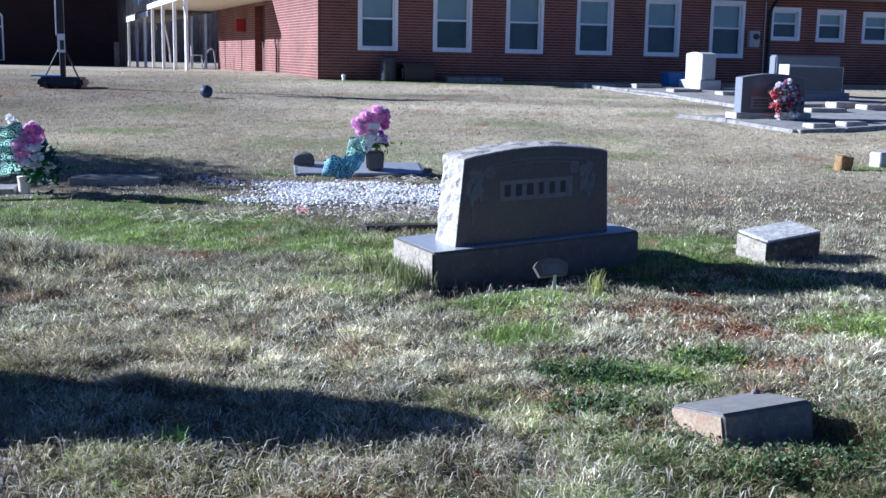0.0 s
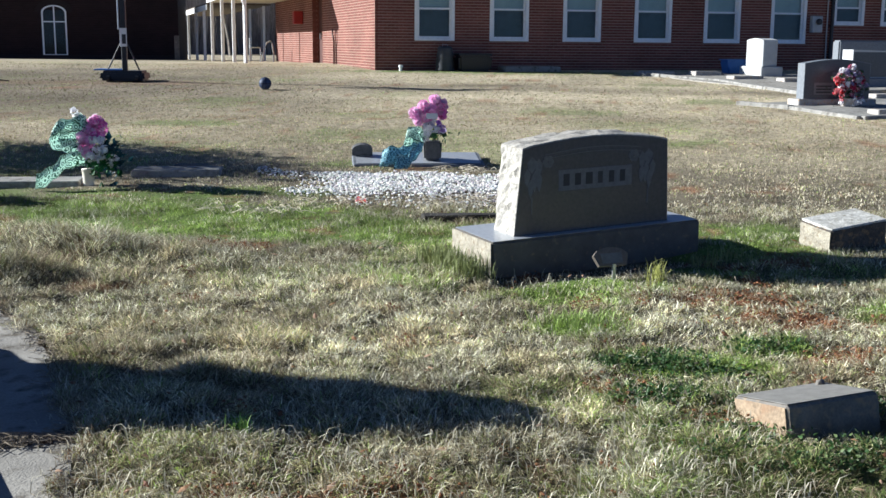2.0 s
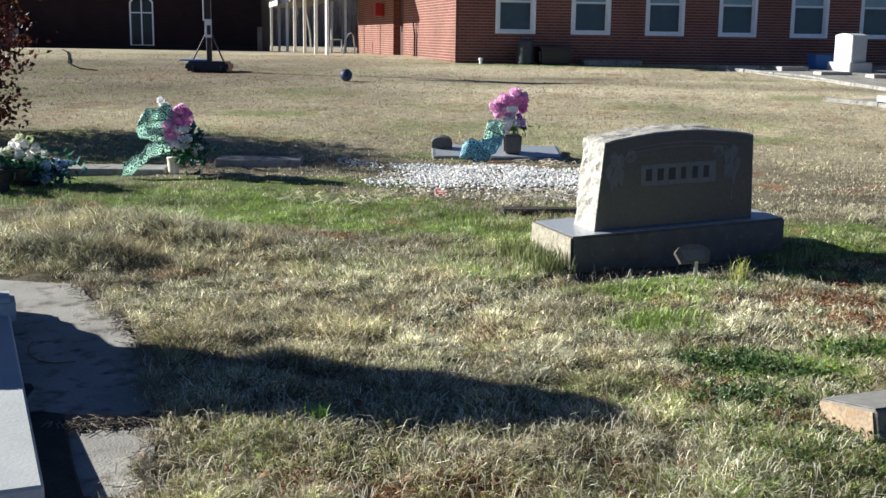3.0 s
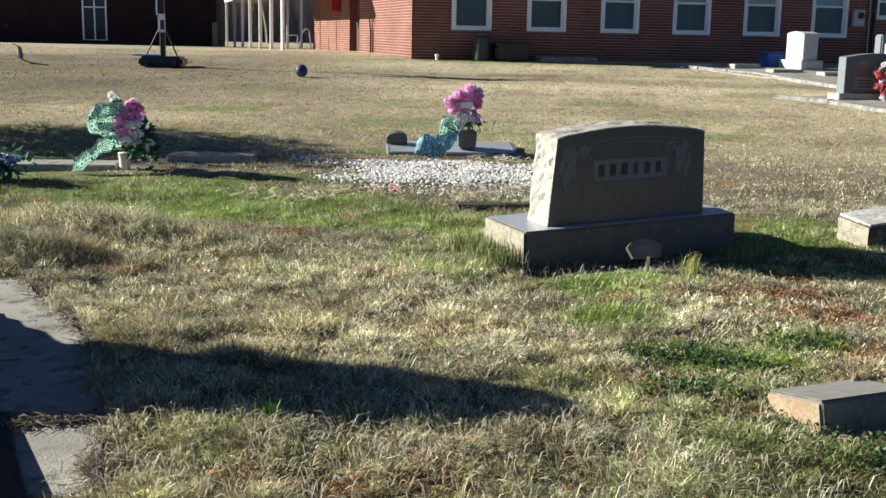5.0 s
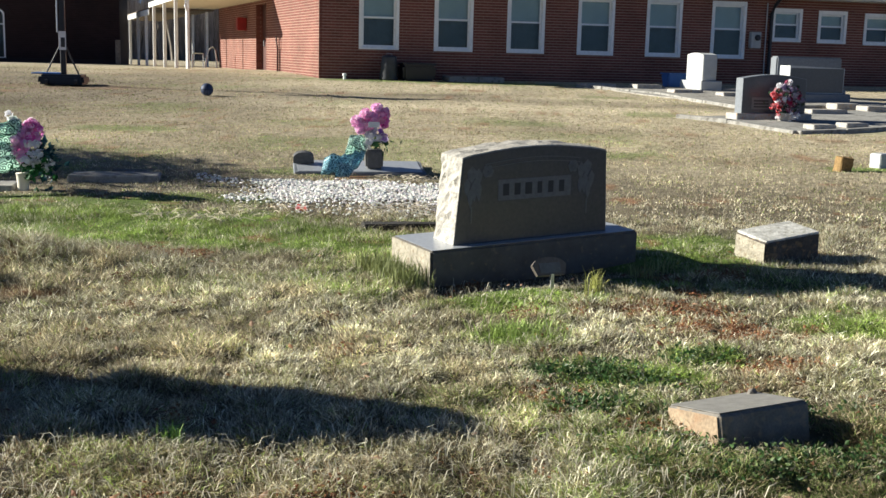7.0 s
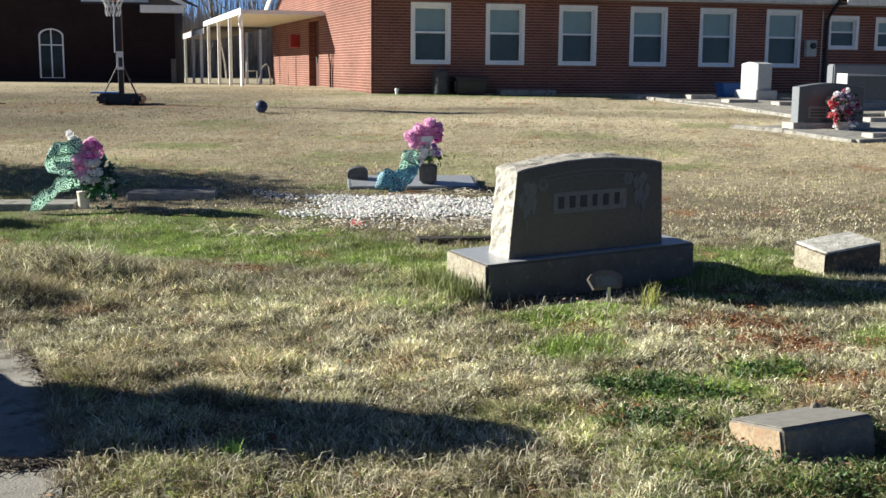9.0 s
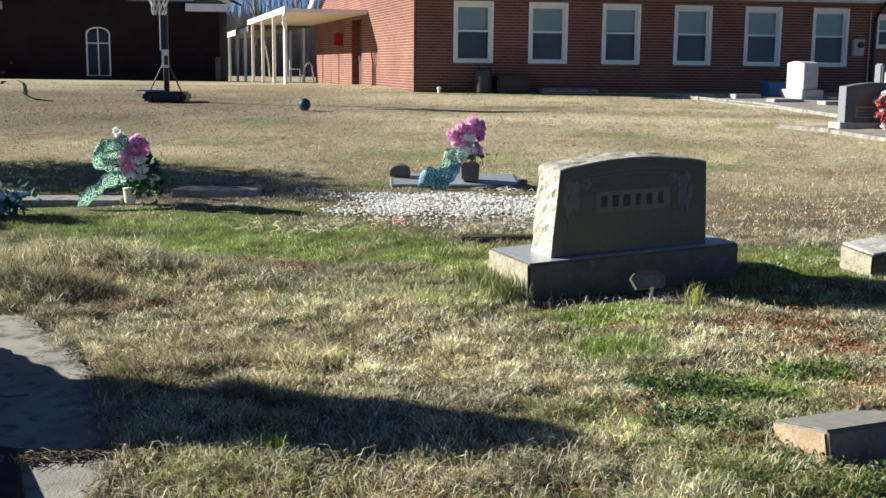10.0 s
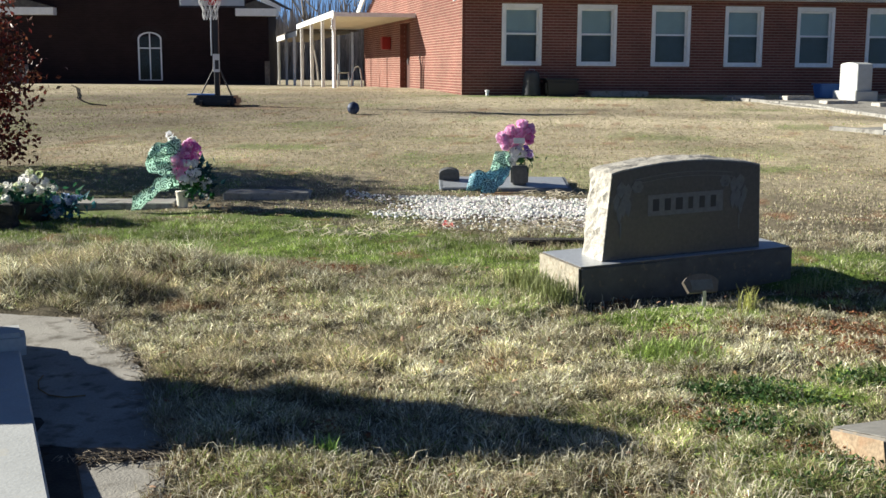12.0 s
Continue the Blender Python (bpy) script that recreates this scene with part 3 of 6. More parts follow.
part("side_fascia", box(-2.59, -2.552, 22.35, 32, SOFFIT - .33, SOFFIT - .15, .004), GREY_METAL, walkway)
for yy in (.3, 3.2, 6.6, 10.2, 13.4, 17.2, 21.4):
    part("post", box(-2.58, -2.47, yy, yy + .09, .4, SOFFIT - (.0 if yy < STEP_AT else .07), .006), WHITE_PAINT, walkway)
for yy in (12.6, 16.9):
    part("post", box(-.22, -.12, yy, yy + .08, .4, SOFFIT - .07, .006), WHITE_PAINT, walkway)
part("downspout", tube([(-2.5, .2, SOFFIT), (-2.6, .14, SOFFIT - .12), (-2.6, .14, SOFFIT - .32), (-2.53, .22, SOFFIT - .5), (-2.53, .22, 1.0)], .045, 8), WHITE_PAINT, walkway)

# handrail beside the doorway under the canopy
rail = thing("handrail", pose(-9.35, 42.0, .9, 0, 0, 7), "bent grey steel handrail by the doorway", "railing")
part("frame_rail", tube([(-.34, 0, 0), (-.34, 0, .50), (-.30, 0, .55), (.05, 0, .55), (.06, 0, 0)], .028, 8), STEEL, rail)
part("mid_rail", tube([(-.33, 0, .28), (.05, 0, .28)], .02, 8), STEEL, rail)
part("slope_rail", tube([(.14, -.1, 0), (.18, -.1, .38), (.3, -.1, .74), (.42, -.1, .80), (.5, -.1, .70), (.55, -.1, .3), (.55, -.1, 0)], .03, 8), STEEL, rail)

# ---- brick hall, shade put into its colour, with a gable, arched window and eave returns ----
c12, s12 = math.cos(radians(7.705)), math.sin(radians(7.705))


def turned(x, y):
    return Vector((x * c12 - y * s12, x * s12 + y * c12, 0))


hall_l = turned(-18.9, 50)
hall = thing("brick_hall", pose(hall_l.x, hall_l.y, 0, 0, 0, 7.705), "red brick hall toned near black for shade, with white eave returns and an arched window", "building")
HW, HE = 11.25, 3.95
WX, WZ, WW, WH = 5.53, 1.02, 1.04, 2.12


def hall_gable(z):
    if z < HE + .3:
        return 0, HW
    k = (z - HE - .3) / 3.0 * HW / 2
    return k, HW - k


brick_face(HW, .3, HE + 3.2, [(WX, WX + WW, WZ, WZ + WH - .2)], BRICK_SHADED, hall, top=hall_gable)
part("plinth", box(-.02, HW + .02, -.04, -.001, .3, 1.05, .005), BRICK_SHADED, hall)
arch = [(WX, WZ), (WX + WW, WZ), (WX + WW, WZ + WH - .3)]
arch += [(WX + WW / 2 + WW / 2 * math.cos(a), WZ + WH - .3 + .3 * math.sin(a)) for a in np.linspace(.15, math.pi - .15, 12)]
arch += [(WX, WZ + WH - .3)]
win = new("arched_window")
win.parent = hall
inner = [(WX + WW / 2 + (x - WX - WW / 2) * .88, WZ + .06 + (z - WZ) * .945) for x, z in arch]
bm = bmesh.new()
rings = [[bm.verts.new((x, yy, z)) for x, z in o] for o, yy in ((arch, -.03), (inner, -.03), (inner, .05), (arch, .05))]
for r, s in zip(rings, rings[1:] + rings[:1]):
    for k in range(len(r)):
        bm.faces.new((r[k], r[(k + 1) % len(r)], s[(k + 1) % len(r)], s[k]))
bmesh.ops.recalc_face_normals(bm, faces=bm.faces[:])
part("window_frame", bm, WHITE_PAINT, win)
bm = box(WX + WW / 2 - .025, WX + WW / 2 + .025, -.02, .03, WZ + .06, WZ + WH - .06)
part("mullion", bm, WHITE_PAINT, win)
part("transom", box(WX + .05, WX + WW - .05, -.022, .028, WZ + 1.40, WZ + 1.45), WHITE_PAINT, win)
g = part("pane", prism(inner, .005, .012), GLASS, win)
g.visible_shadow = False
# sheet behind the panes paints the hall's unlit inside
part("room_shade_sheet", prism(inner, .03, .04), ROOM, win)
bm = bmesh.new()
for k in range(15):
    a = .1 + (math.pi - .2) * k / 14
    cx, cz = WX + WW / 2 + (WW / 2 + .16) * math.cos(a), WZ + WH - .3 + (.3 + .16) * math.sin(a)
    b2 = box(-.05, .05, -.02, .02, -.1, .1)
    bmesh.ops.transform(b2, matrix=pose(cx, 0, cz, 0, 90 - math.degrees(a), 0), verts=b2.verts[:])
    merge(bm, b2)
part("brick_arch", bm, BRICK_SHADED, hall)
for x0, x1 in ((-.5, 2.05), (HW - 1.35, HW + .45)):
    part("eave_return", box(x0, x1, -.45, 0, HE - .12, HE + .2, .01), WHITE_PAINT, hall)
    part("return_roof", prism([(x0, HE + .205), (x1, HE + .205), ((x0 + x1) / 2, HE + .55)], -.44, -.02), ROOFING, hall)
for sgn in (0, 1):
    f = (lambda x: x) if not sgn else (lambda x: HW - x)
    bm = prism([(f(-.6), HE + .05), (f(HW / 2), HE + 3.35), (f(HW / 2), HE + 3.65), (f(-.6), HE + .32)], -.42, -.36)
    part("rake_board", bm, WHITE_PAINT, hall)
    bm = bmesh.new()
    q = [(f(-.7), -.42, HE + .32), (f(HW / 2), -.42, HE + 3.66), (f(HW / 2), 2.4, HE + 3.66), (f(-.7), 2.4, HE + .32)]
    tp = [bm.verts.new(p) for p in q]
    lw = [bm.verts.new((p[0], p[1], p[2] - .08)) for p in q]
    bm.faces.new(tp)
    bm.faces.new(lw[::-1])
    for i in range(4):
        bm.faces.new((lw[i], lw[(i + 1) % 4], tp[(i + 1) % 4], tp[i]))
    bmesh.ops.recalc_face_normals(bm, faces=bm.faces[:])
    part("roof_slope", bm, ROOFING, hall)
part("side_wall", box(HW - .25, HW, .26, 2.4, .3, HE + .2), BRICK_SHADED, hall)
part("side_wall", box(0, .25, .26, 2.4, .3, HE + .2), BRICK_SHADED, hall)
part("back_wall", box(.25, HW - .25, 2.15, 2.4, .3, HE + .2), BRICK_SHADED, hall)
part("annex", box(-9, -.01, .4, 2.3, .3, HE - .2), BRICK_SHADED, hall)
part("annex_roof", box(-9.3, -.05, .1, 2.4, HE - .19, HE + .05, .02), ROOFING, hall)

unit = thing("outdoor_unit", pose(*(turned(-18.2, 48.6).xy), .85, 0, 0, 7.7), "pale grey metal unit beside the hall wall", "air conditioner")
part("cabinet", box(-.4, .4, -.3, .3, 0, .85, .03), GREY_METAL, unit)
part("grille", box(-.34, .34, -.312, -.301, .15, .75, .004), DARK_METAL, unit)
post = thing("wooden_post", pose(*(turned(-7.5, 48.5).xy), .8, 0, 0, 5), "weathered wooden post at the hall's corner", "post")
part("post_shaft", box(-.09, .09, -.09, .09, 0, 1.1, .015), BARK, post)

# ---- things along the long wall ----


def on_wall(s, out, z=None, turn=A_MAIN):
    a = radians(A_MAIN)
    x, y = CORNER.x + s * math.cos(a) + out * math.sin(a), CORNER.y + s * math.sin(a) - out * math.cos(a)
    return pose(x, y, gz(x, y) if z is None else z, 0, 0, turn)


meter = thing("electric_meter", on_wall(12.42, .02, 2.02), "grey electricity meter box on the brick wall", "meter")
part("box_body", box(-.16, .16, -.16, 0, 0, .46, .015), GREY_METAL, meter)
bm = lathe([(.085, 0), (.085, .05), (.05, .085)], 16)
bmesh.ops.transform(bm, matrix=pose(.03, -.16, .3, 90, 0, 0), verts=bm.verts[:])
part("dial", bm, DARK_METAL, meter, "round glass dial")
can = thing("trash_can", on_wall(1.75, .55), "battered grey metal trash can standing by the wall", "trash can")
smooth(part("can_body", lathe([(.24, 0), (.25, .04), (.235, .12), (.245, .16), (.215, .34), (.23, .38), (.19, .54), (.2, .58), (.16, .63), (.14, .64)], 24), CAN_METAL, can))
part("lid_handle", tube([(-.07, 0, .63), (-.07, 0, .68), (.07, 0, .68), (.07, 0, .63)], .012, 6), STEEL, can)
bin2 = thing("trash_bin", on_wall(2.5, .5), "black plastic bin in the building's shade", "trash can")
part("bin_body", box(-.42, .42, -.35, .35, 0, .40, .06, taper=-.03, seg=2), BLACK_PLASTIC, bin2)
part("bin_lid", box(-.46, .46, -.39, .39, .401, .45, .025, seg=2), BLACK_PLASTIC, bin2)
for s, h in ((.62, .09),):
    p = thing("pipe_stub", on_wall(s, .35), "short white capped pipe in the grass", "pipe")
    part("pipe_shaft", lathe([(.04, -.05), (.04, h)], 12), WHITE_PAINT, p)
    part("cap", lathe([(.058, h), (.058, h + .05), (.03, h + .06)], 12), WHITE_PAINT, p)
slab = thing("well_cover", on_wall(4.0, .6), "low dark concrete slab at the foot of the wall", "slab")
part("slab_block", box(-.75, .75, -.4, .4, -.05, .12, .02), CONCRETE, slab)

# ---- portable basketball hoop ----
hx, hy = -8.29, 24.1
hoop = thing("basketball_hoop", at(hx, hy, 8), "portable basketball hoop with black pole and wheeled base", "basketball hoop")
bm = box(-.50, .46, -.28, .5, .02, .23, .05, seg=2, taper=.03)
part("base_tank", bm, BLACK_PLASTIC, hoop, "black water-filled base")
part("base_top", box(-.66, -.05, -.05, .55, .232, .26, .01), BLUE_PLASTIC, hoop, "faded blue top of the base")
for x in (-.3, .3):
    w = lathe([(.06, -.03), (.06, .03)], 14)
    bmesh.ops.transform(w, matrix=pose(x, -.31, .07, 0, 90, 0), verts=w.verts[:])
    part("wheel", w, BLACK_PLASTIC, hoop)
part("pole", box(-.055, .055, -.055, .055, .15, 2.35, .012), BLACK_PLASTIC, hoop)
part("pole_label", box(-.075, .075, -.064, -.06, .74, 1.13, .002), NET, hoop, "white and grey label sleeve on the pole")
part("label_mark", box(-.03, .055, -.068, -.0645, .80, 1.0, .001), DARK_METAL, hoop)
part("lift_rod", tube([(-.1, -.04, 1.1), (-.1, -.04, 1.5), (-.1, -.02, 2.1), (-.12, .03, 2.5)], .016, 8), STEEL, hoop)
for x, y in ((-.42, .12), (.3, .15)):
    part("brace", tube([(x, y, .18), (0, 0, .95)], .018, 8), DARK_METAL, hoop)
part("arm", tube([(-.04, 0, 2.0), (-.04, -.3, 2.35)], .025, 8), DARK_METAL, hoop)
part("arm", tube([(.04, 0, 2.0), (.04, -.3, 2.35)], .025, 8), DARK_METAL, hoop)
bb = part("backboard", box(-.70, .70, -.345, -.31, 2.13, 2.99, .015), POLYCARB, hoop, "grey plastic backboard with dark rim")
bm = box(-.72, .72, -.355, -.346, 2.11, 2.145)
box(-.72, .72, -.355, -.346, 2.975, 3.01, 0, bm)
box(-.72, -.69, -.355, -.346, 2.145, 2.975, 0, bm)
box(.69, .72, -.355, -.346, 2.145, 2.975, 0, bm)
part("board_edge", bm, DARK_METAL, bb)
RIM = (0.0, -.60, 2.26)
ring = [(RIM[0] + .23 * math.cos(a), RIM[1] + .23 * math.sin(a), RIM[2]) for a in np.linspace(0, 2 * math.pi, 25)]
part("rim", tube(ring, .012, 6), RED_PAINT, hoop, "orange-red steel rim")
part("rim_bracket", box(-.08, .08, -.38, -.346, 2.16, 2.29, .008), RED_PAINT, hoop)
bm = bmesh.new()
for k in range(12):
    for sgn in (1, -1):
        pts = []
        for j in range(6):
            f = j / 5
            r = .225 - .10 * f + .02 * math.sin(f * 9)
            a = 2 * math.pi * k / 12 + sgn * f * .8
            pts.append((RIM[0] + r * math.cos(a), RIM[1] + r * math.sin(a), RIM[2] - .42 * f))
        tube(pts, .007, 4, bm, cap=False)
part("net", bm, NET, hoop, "white cord net")

ball = thing("ball", at(-4.78, 21.95), "dark blue rubber ball lying on the lawn", "ball")
bm = bmesh.new()
bmesh.ops.create_uvsphere(bm, u_segments=24, v_segments=16, radius=.12)
bmesh.ops.translate(bm, vec=(0, 0, .125), verts=bm.verts[:])
smooth(part("ball_skin", bm, BALL_BLUE, ball))
bm = bmesh.new()
for rot in ((90, 0, 20), (90, 0, 110), (0, 0, 0)):
    b2 = tube([(.1195 * math.cos(a), .1195 * math.sin(a), 0) for a in np.linspace(0, 2 * math.pi, 33)], .003, 4)
    bmesh.ops.transform(b2, matrix=pose(0, 0, .125, *rot), verts=b2.verts[:])
    merge(bm, b2)
part("ball_seam", bm, MATT_BLACK, ball, "dark seam lines")

# ---- family headstone ----
stone = thing("family_headstone", pose(.477, 7.665, .178, 1.76, -1.72, 29.38), "gray granite family headstone with arched top on a wide base", "gravestone")
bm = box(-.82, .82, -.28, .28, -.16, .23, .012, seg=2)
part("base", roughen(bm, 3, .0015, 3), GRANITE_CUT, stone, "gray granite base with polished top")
# thin pale plate paints the sunlit end; the body is darkened for its shaded front
part("base_end", roughen(box(-.826, -.8205, -.273, .273, -.15, .225, .001), 4, .002, 9), GRANITE_SUN_END, stone, "rough end of the base, toned paler for the sun on it")
part("base_top", box(-.805, .805, -.267, .267, .2315, .2335), GRANITE_SKY, stone)
DX0, DX1, DZ = -.612, .606, .234


def die_outline(inset=0.0, drop=0.0):
    o = [(DX0 + inset, DZ + drop), (DX1 - inset, DZ + drop), (DX1 - .022 - inset, .80 - inset)]
    n = 18
    for k in range(1, n):
        f = k / n
        x = (DX1 - .022 - inset) * (1 - f) + (DX0 + .06 + inset) * f
        z = .808 - inset + .05 * math.sin(math.pi * f)
        o.append((x, z))
    o.append((DX0 + .06 + inset, .80 - inset))
    return o


bm = prism(die_outline(), -.19, .08)
bmesh.ops.triangulate(bm, faces=[f for f in bm.faces if len(f.verts) > 4])
bmesh.ops.subdivide_edges(bm, edges=[e for e in bm.edges if abs(e.verts[0].co.y - e.verts[1].co.y) > .1], cuts=7, use_grid_fill=True)
bmesh.ops.subdivide_edges(bm, edges=[e for e in bm.edges if e.calc_length() > .3 and max(v.co.x for v in e.verts) < -.5], cuts=14, use_grid_fill=True)
bmesh.ops.subdivide_edges(bm, edges=[e for e in bm.edges if e.calc_length() > .3 and min(v.co.x for v in e.verts) > .5], cuts=14, use_grid_fill=True)
bm.normal_update()
for v in bm.verts:
    if v.co.z > DZ + .01 and v.co.y > -.18:
        v.co += v.normal * (.016 * noise.noise(v.co * 20) + .012 * noise.noise(v.co * 48))
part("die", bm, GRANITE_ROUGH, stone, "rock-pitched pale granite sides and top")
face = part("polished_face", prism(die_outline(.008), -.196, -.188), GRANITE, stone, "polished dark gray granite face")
# carved band that follows the arch
bm = bmesh.new()
arch_pts = [(x, z) for x, z in die_outline(.05)[3:-1] if -.42 < x < .38]
for d0, d1 in ((.022, .028), (.05, .056)):
    for (xa, za), (xb, zb) in zip(arch_pts, arch_pts[1:]):
        b2 = prism([(xa, za - d0), (xb, zb - d0), (xb, zb - d1), (xa, za - d1)], -.1995, -.1965)
        merge(bm, b2)
part("carved_band", bm, GRANITE_LINE, stone)
# name panel with plain bars
PX0, PX1, PZ0, PZ1 = -.285, .292, .506, .645
part("name_panel", box(PX0, PX1, -.1995, -.1965, PZ0, PZ1, .001), GRANITE_LIGHT, stone, "frosted lighter panel")
for k, w in enumerate((.055, .055, .062, .045, .05, .05)):
    x = -.225 + k * .088
    part("letter_bar", box(x - w / 2 + .004, x + w / 2 - .004, -.2015, -.2, PZ0 + .032, PZ1 - .028, .001), LETTER, stone)
# leaf sprays and flowers carved in both upper corners
random.seed(4)
for sgn, cx in ((1, -.485), (-1, .425)):
    bm = bmesh.new()
    # broad leaves hanging in two overlapping rows, with a stem below
    for k, (ox, z, w, ln) in enumerate(((0, .745, .075, .11), (.05, .73, .06, .12), (-.035, .67, .05, .12), (.02, .66, .055, .15), (.055, .64, .045, .13), (-.01, .60, .045, .13))):
        x = cx + sgn * ox
        prism([(x - w / 2, z - ln * .35), (x, z), (x + w / 2, z - ln * .3), (x + w * .3, z - ln * .7), (x, z - ln), (x - w * .35, z - ln * .75)], -.1982 - .0003 * k, -.1966, bm)
    prism([(cx - .006, .48), (cx + .006, .48), (cx + .005, .37), (cx - .005, .37)], -.1985, -.1966, bm)
    part("carved_leaves", bm, GRANITE_LINE, stone)
    bm = bmesh.new()
    for k in range(6):
        a = 6.28 * k / 6
        fx, fz = cx + sgn * .12 + .024 * math.cos(a), .705 + .024 * math.sin(a)
        prism([(fx + .02 * math.cos(b), fz + .02 * math.sin(b)) for b in np.linspace(0, 5.4, 7)], -.2004, -.1968, bm)
    part("carved_flower", bm, GRANITE_LIGHT, stone)

marker = thing("grave_marker", at(.66, 6.93, 27), "small weathered metal grave marker on a stake", "marker")
o = [(-.10, .09), (.10, .09), (.125, .16)] + [(.112 * math.cos(a), .165 + .045 * math.sin(a)) for a in np.linspace(.3, math.pi - .3, 8)] + [(-.125, .16)]
bm = prism(o, -.012, .012)
bmesh.ops.rotate(bm, cent=(0, 0, .05), matrix=Euler((radians(-28), 0, 0)).to_matrix(), verts=bm.verts[:])
part("plate", bm, material("bronzed_plate", (.14, .118, .10), .6, .1, vary=.2, bump=.1), marker)
bm = prism([(-.075, .105), (.075, .105), (.075, .17), (-.075, .17)], -.0145, -.0125)
bmesh.ops.rotate(bm, cent=(0, 0, .05), matrix=Euler((radians(-28), 0, 0)).to_matrix(), verts=bm.verts[:])
part("card", bm, GRANITE_LINE, marker, "faded name card behind glass")
part("stake", box(-.012, .012, -.004, .004, -.1, .10), STEEL, marker)


def worn_block(name, m, sx, sy, h, mat, label, seed, bury=.06, cuts=5, amount=.006, lean=(0, 0)):
    b = thing(name, m @ pose(0, 0, 0, lean[0], lean[1], 0), label, "gravestone")
    bm = box(-sx / 2, sx / 2, -sy / 2, sy / 2, -bury, h, .012)
    part("block", roughen(bm, cuts, amount, seed), mat, b)
    return b


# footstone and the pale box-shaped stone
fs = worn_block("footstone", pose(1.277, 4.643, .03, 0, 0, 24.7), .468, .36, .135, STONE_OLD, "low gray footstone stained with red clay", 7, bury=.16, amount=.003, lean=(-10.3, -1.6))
# sunlight on this end is put into its paler colour, along with clay stains
part("end_face", roughen(box(-.2375, -.2345, -.17, .17, -.12, .128, .001), 4, .002, 8), material("sunlit_clay_stained_stone", (.36, .27, .18), .85, vary=.25, scale=4, fine=60, bump=.5, dirt=(.27, .16, .09), dirt_amount=.4), fs, "end stained by red clay and toned paler for the sun")
# top toned paler than the shaded front
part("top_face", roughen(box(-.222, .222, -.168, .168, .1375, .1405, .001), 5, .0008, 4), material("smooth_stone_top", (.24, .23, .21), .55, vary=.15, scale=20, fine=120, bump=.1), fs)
chip = worn_block("stone_chip", pose(1.365, 4.85, .10, 0, 0, 40), .045, .03, .075, STONE_OLD, "small pale stone chip beside the footstone", 31, cuts=3, amount=.006, lean=(8, 10))
# block colour darkened for its shaded front; the sunward end is a paler plate
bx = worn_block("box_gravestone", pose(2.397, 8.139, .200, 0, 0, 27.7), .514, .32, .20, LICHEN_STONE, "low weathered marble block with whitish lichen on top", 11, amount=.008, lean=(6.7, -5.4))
part("end_face", roughen(box(-.2605, -.2575, -.15, .15, -.05, .185, .001), 4, .003, 8), GRANITE_SUN_END, bx, "end in a pale warm tone for the sun on it")
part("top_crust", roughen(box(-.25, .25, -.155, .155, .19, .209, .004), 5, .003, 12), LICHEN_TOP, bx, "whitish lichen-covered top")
worn_block("wooden_peg", at(4.52, 13.05, 20), .17, .14, .17, WOOD_PEG, "short yellowed wooden stub in the grass", 13, amount=.01, lean=(6, 4))
worn_block("marble_stub", at(5.12, 13.45, 25), .22, .18, .17, MARBLE, "small white marble stub", 17)

# ---- flat marker, vase and gravel bed ----
flat = thing("flat_grave_marker", at(-.98, 12.15, 9, .018) @ pose(0, 0, 0, 7, 0, 0), "gray granite grave ledger lying in the grass", "gravestone")
bm = box(-.72, .68, -.33, .27, -.12, .035, .01)
part("ledger", roughen(bm, 4, .004, 21), GRANITE_BLUE, flat)
part("ledger_face", box(-.68, .64, -.30, .24, .039, .0415, .001), GRANITE_SKY, flat)
o = [(-.72, .05), (-.50, .05), (-.50, .11)] + [(-.61 + .11 * math.cos(a), .11 + .06 * math.sin(a)) for a in np.linspace(.2, math.pi - .2, 8)] + [(-.72, .11)]
# dark stone colour chosen to put shade on the headpiece's front
part("low_headpiece", prism(o, .03, .14), VASE_GREY, flat, "small round-topped headpiece")


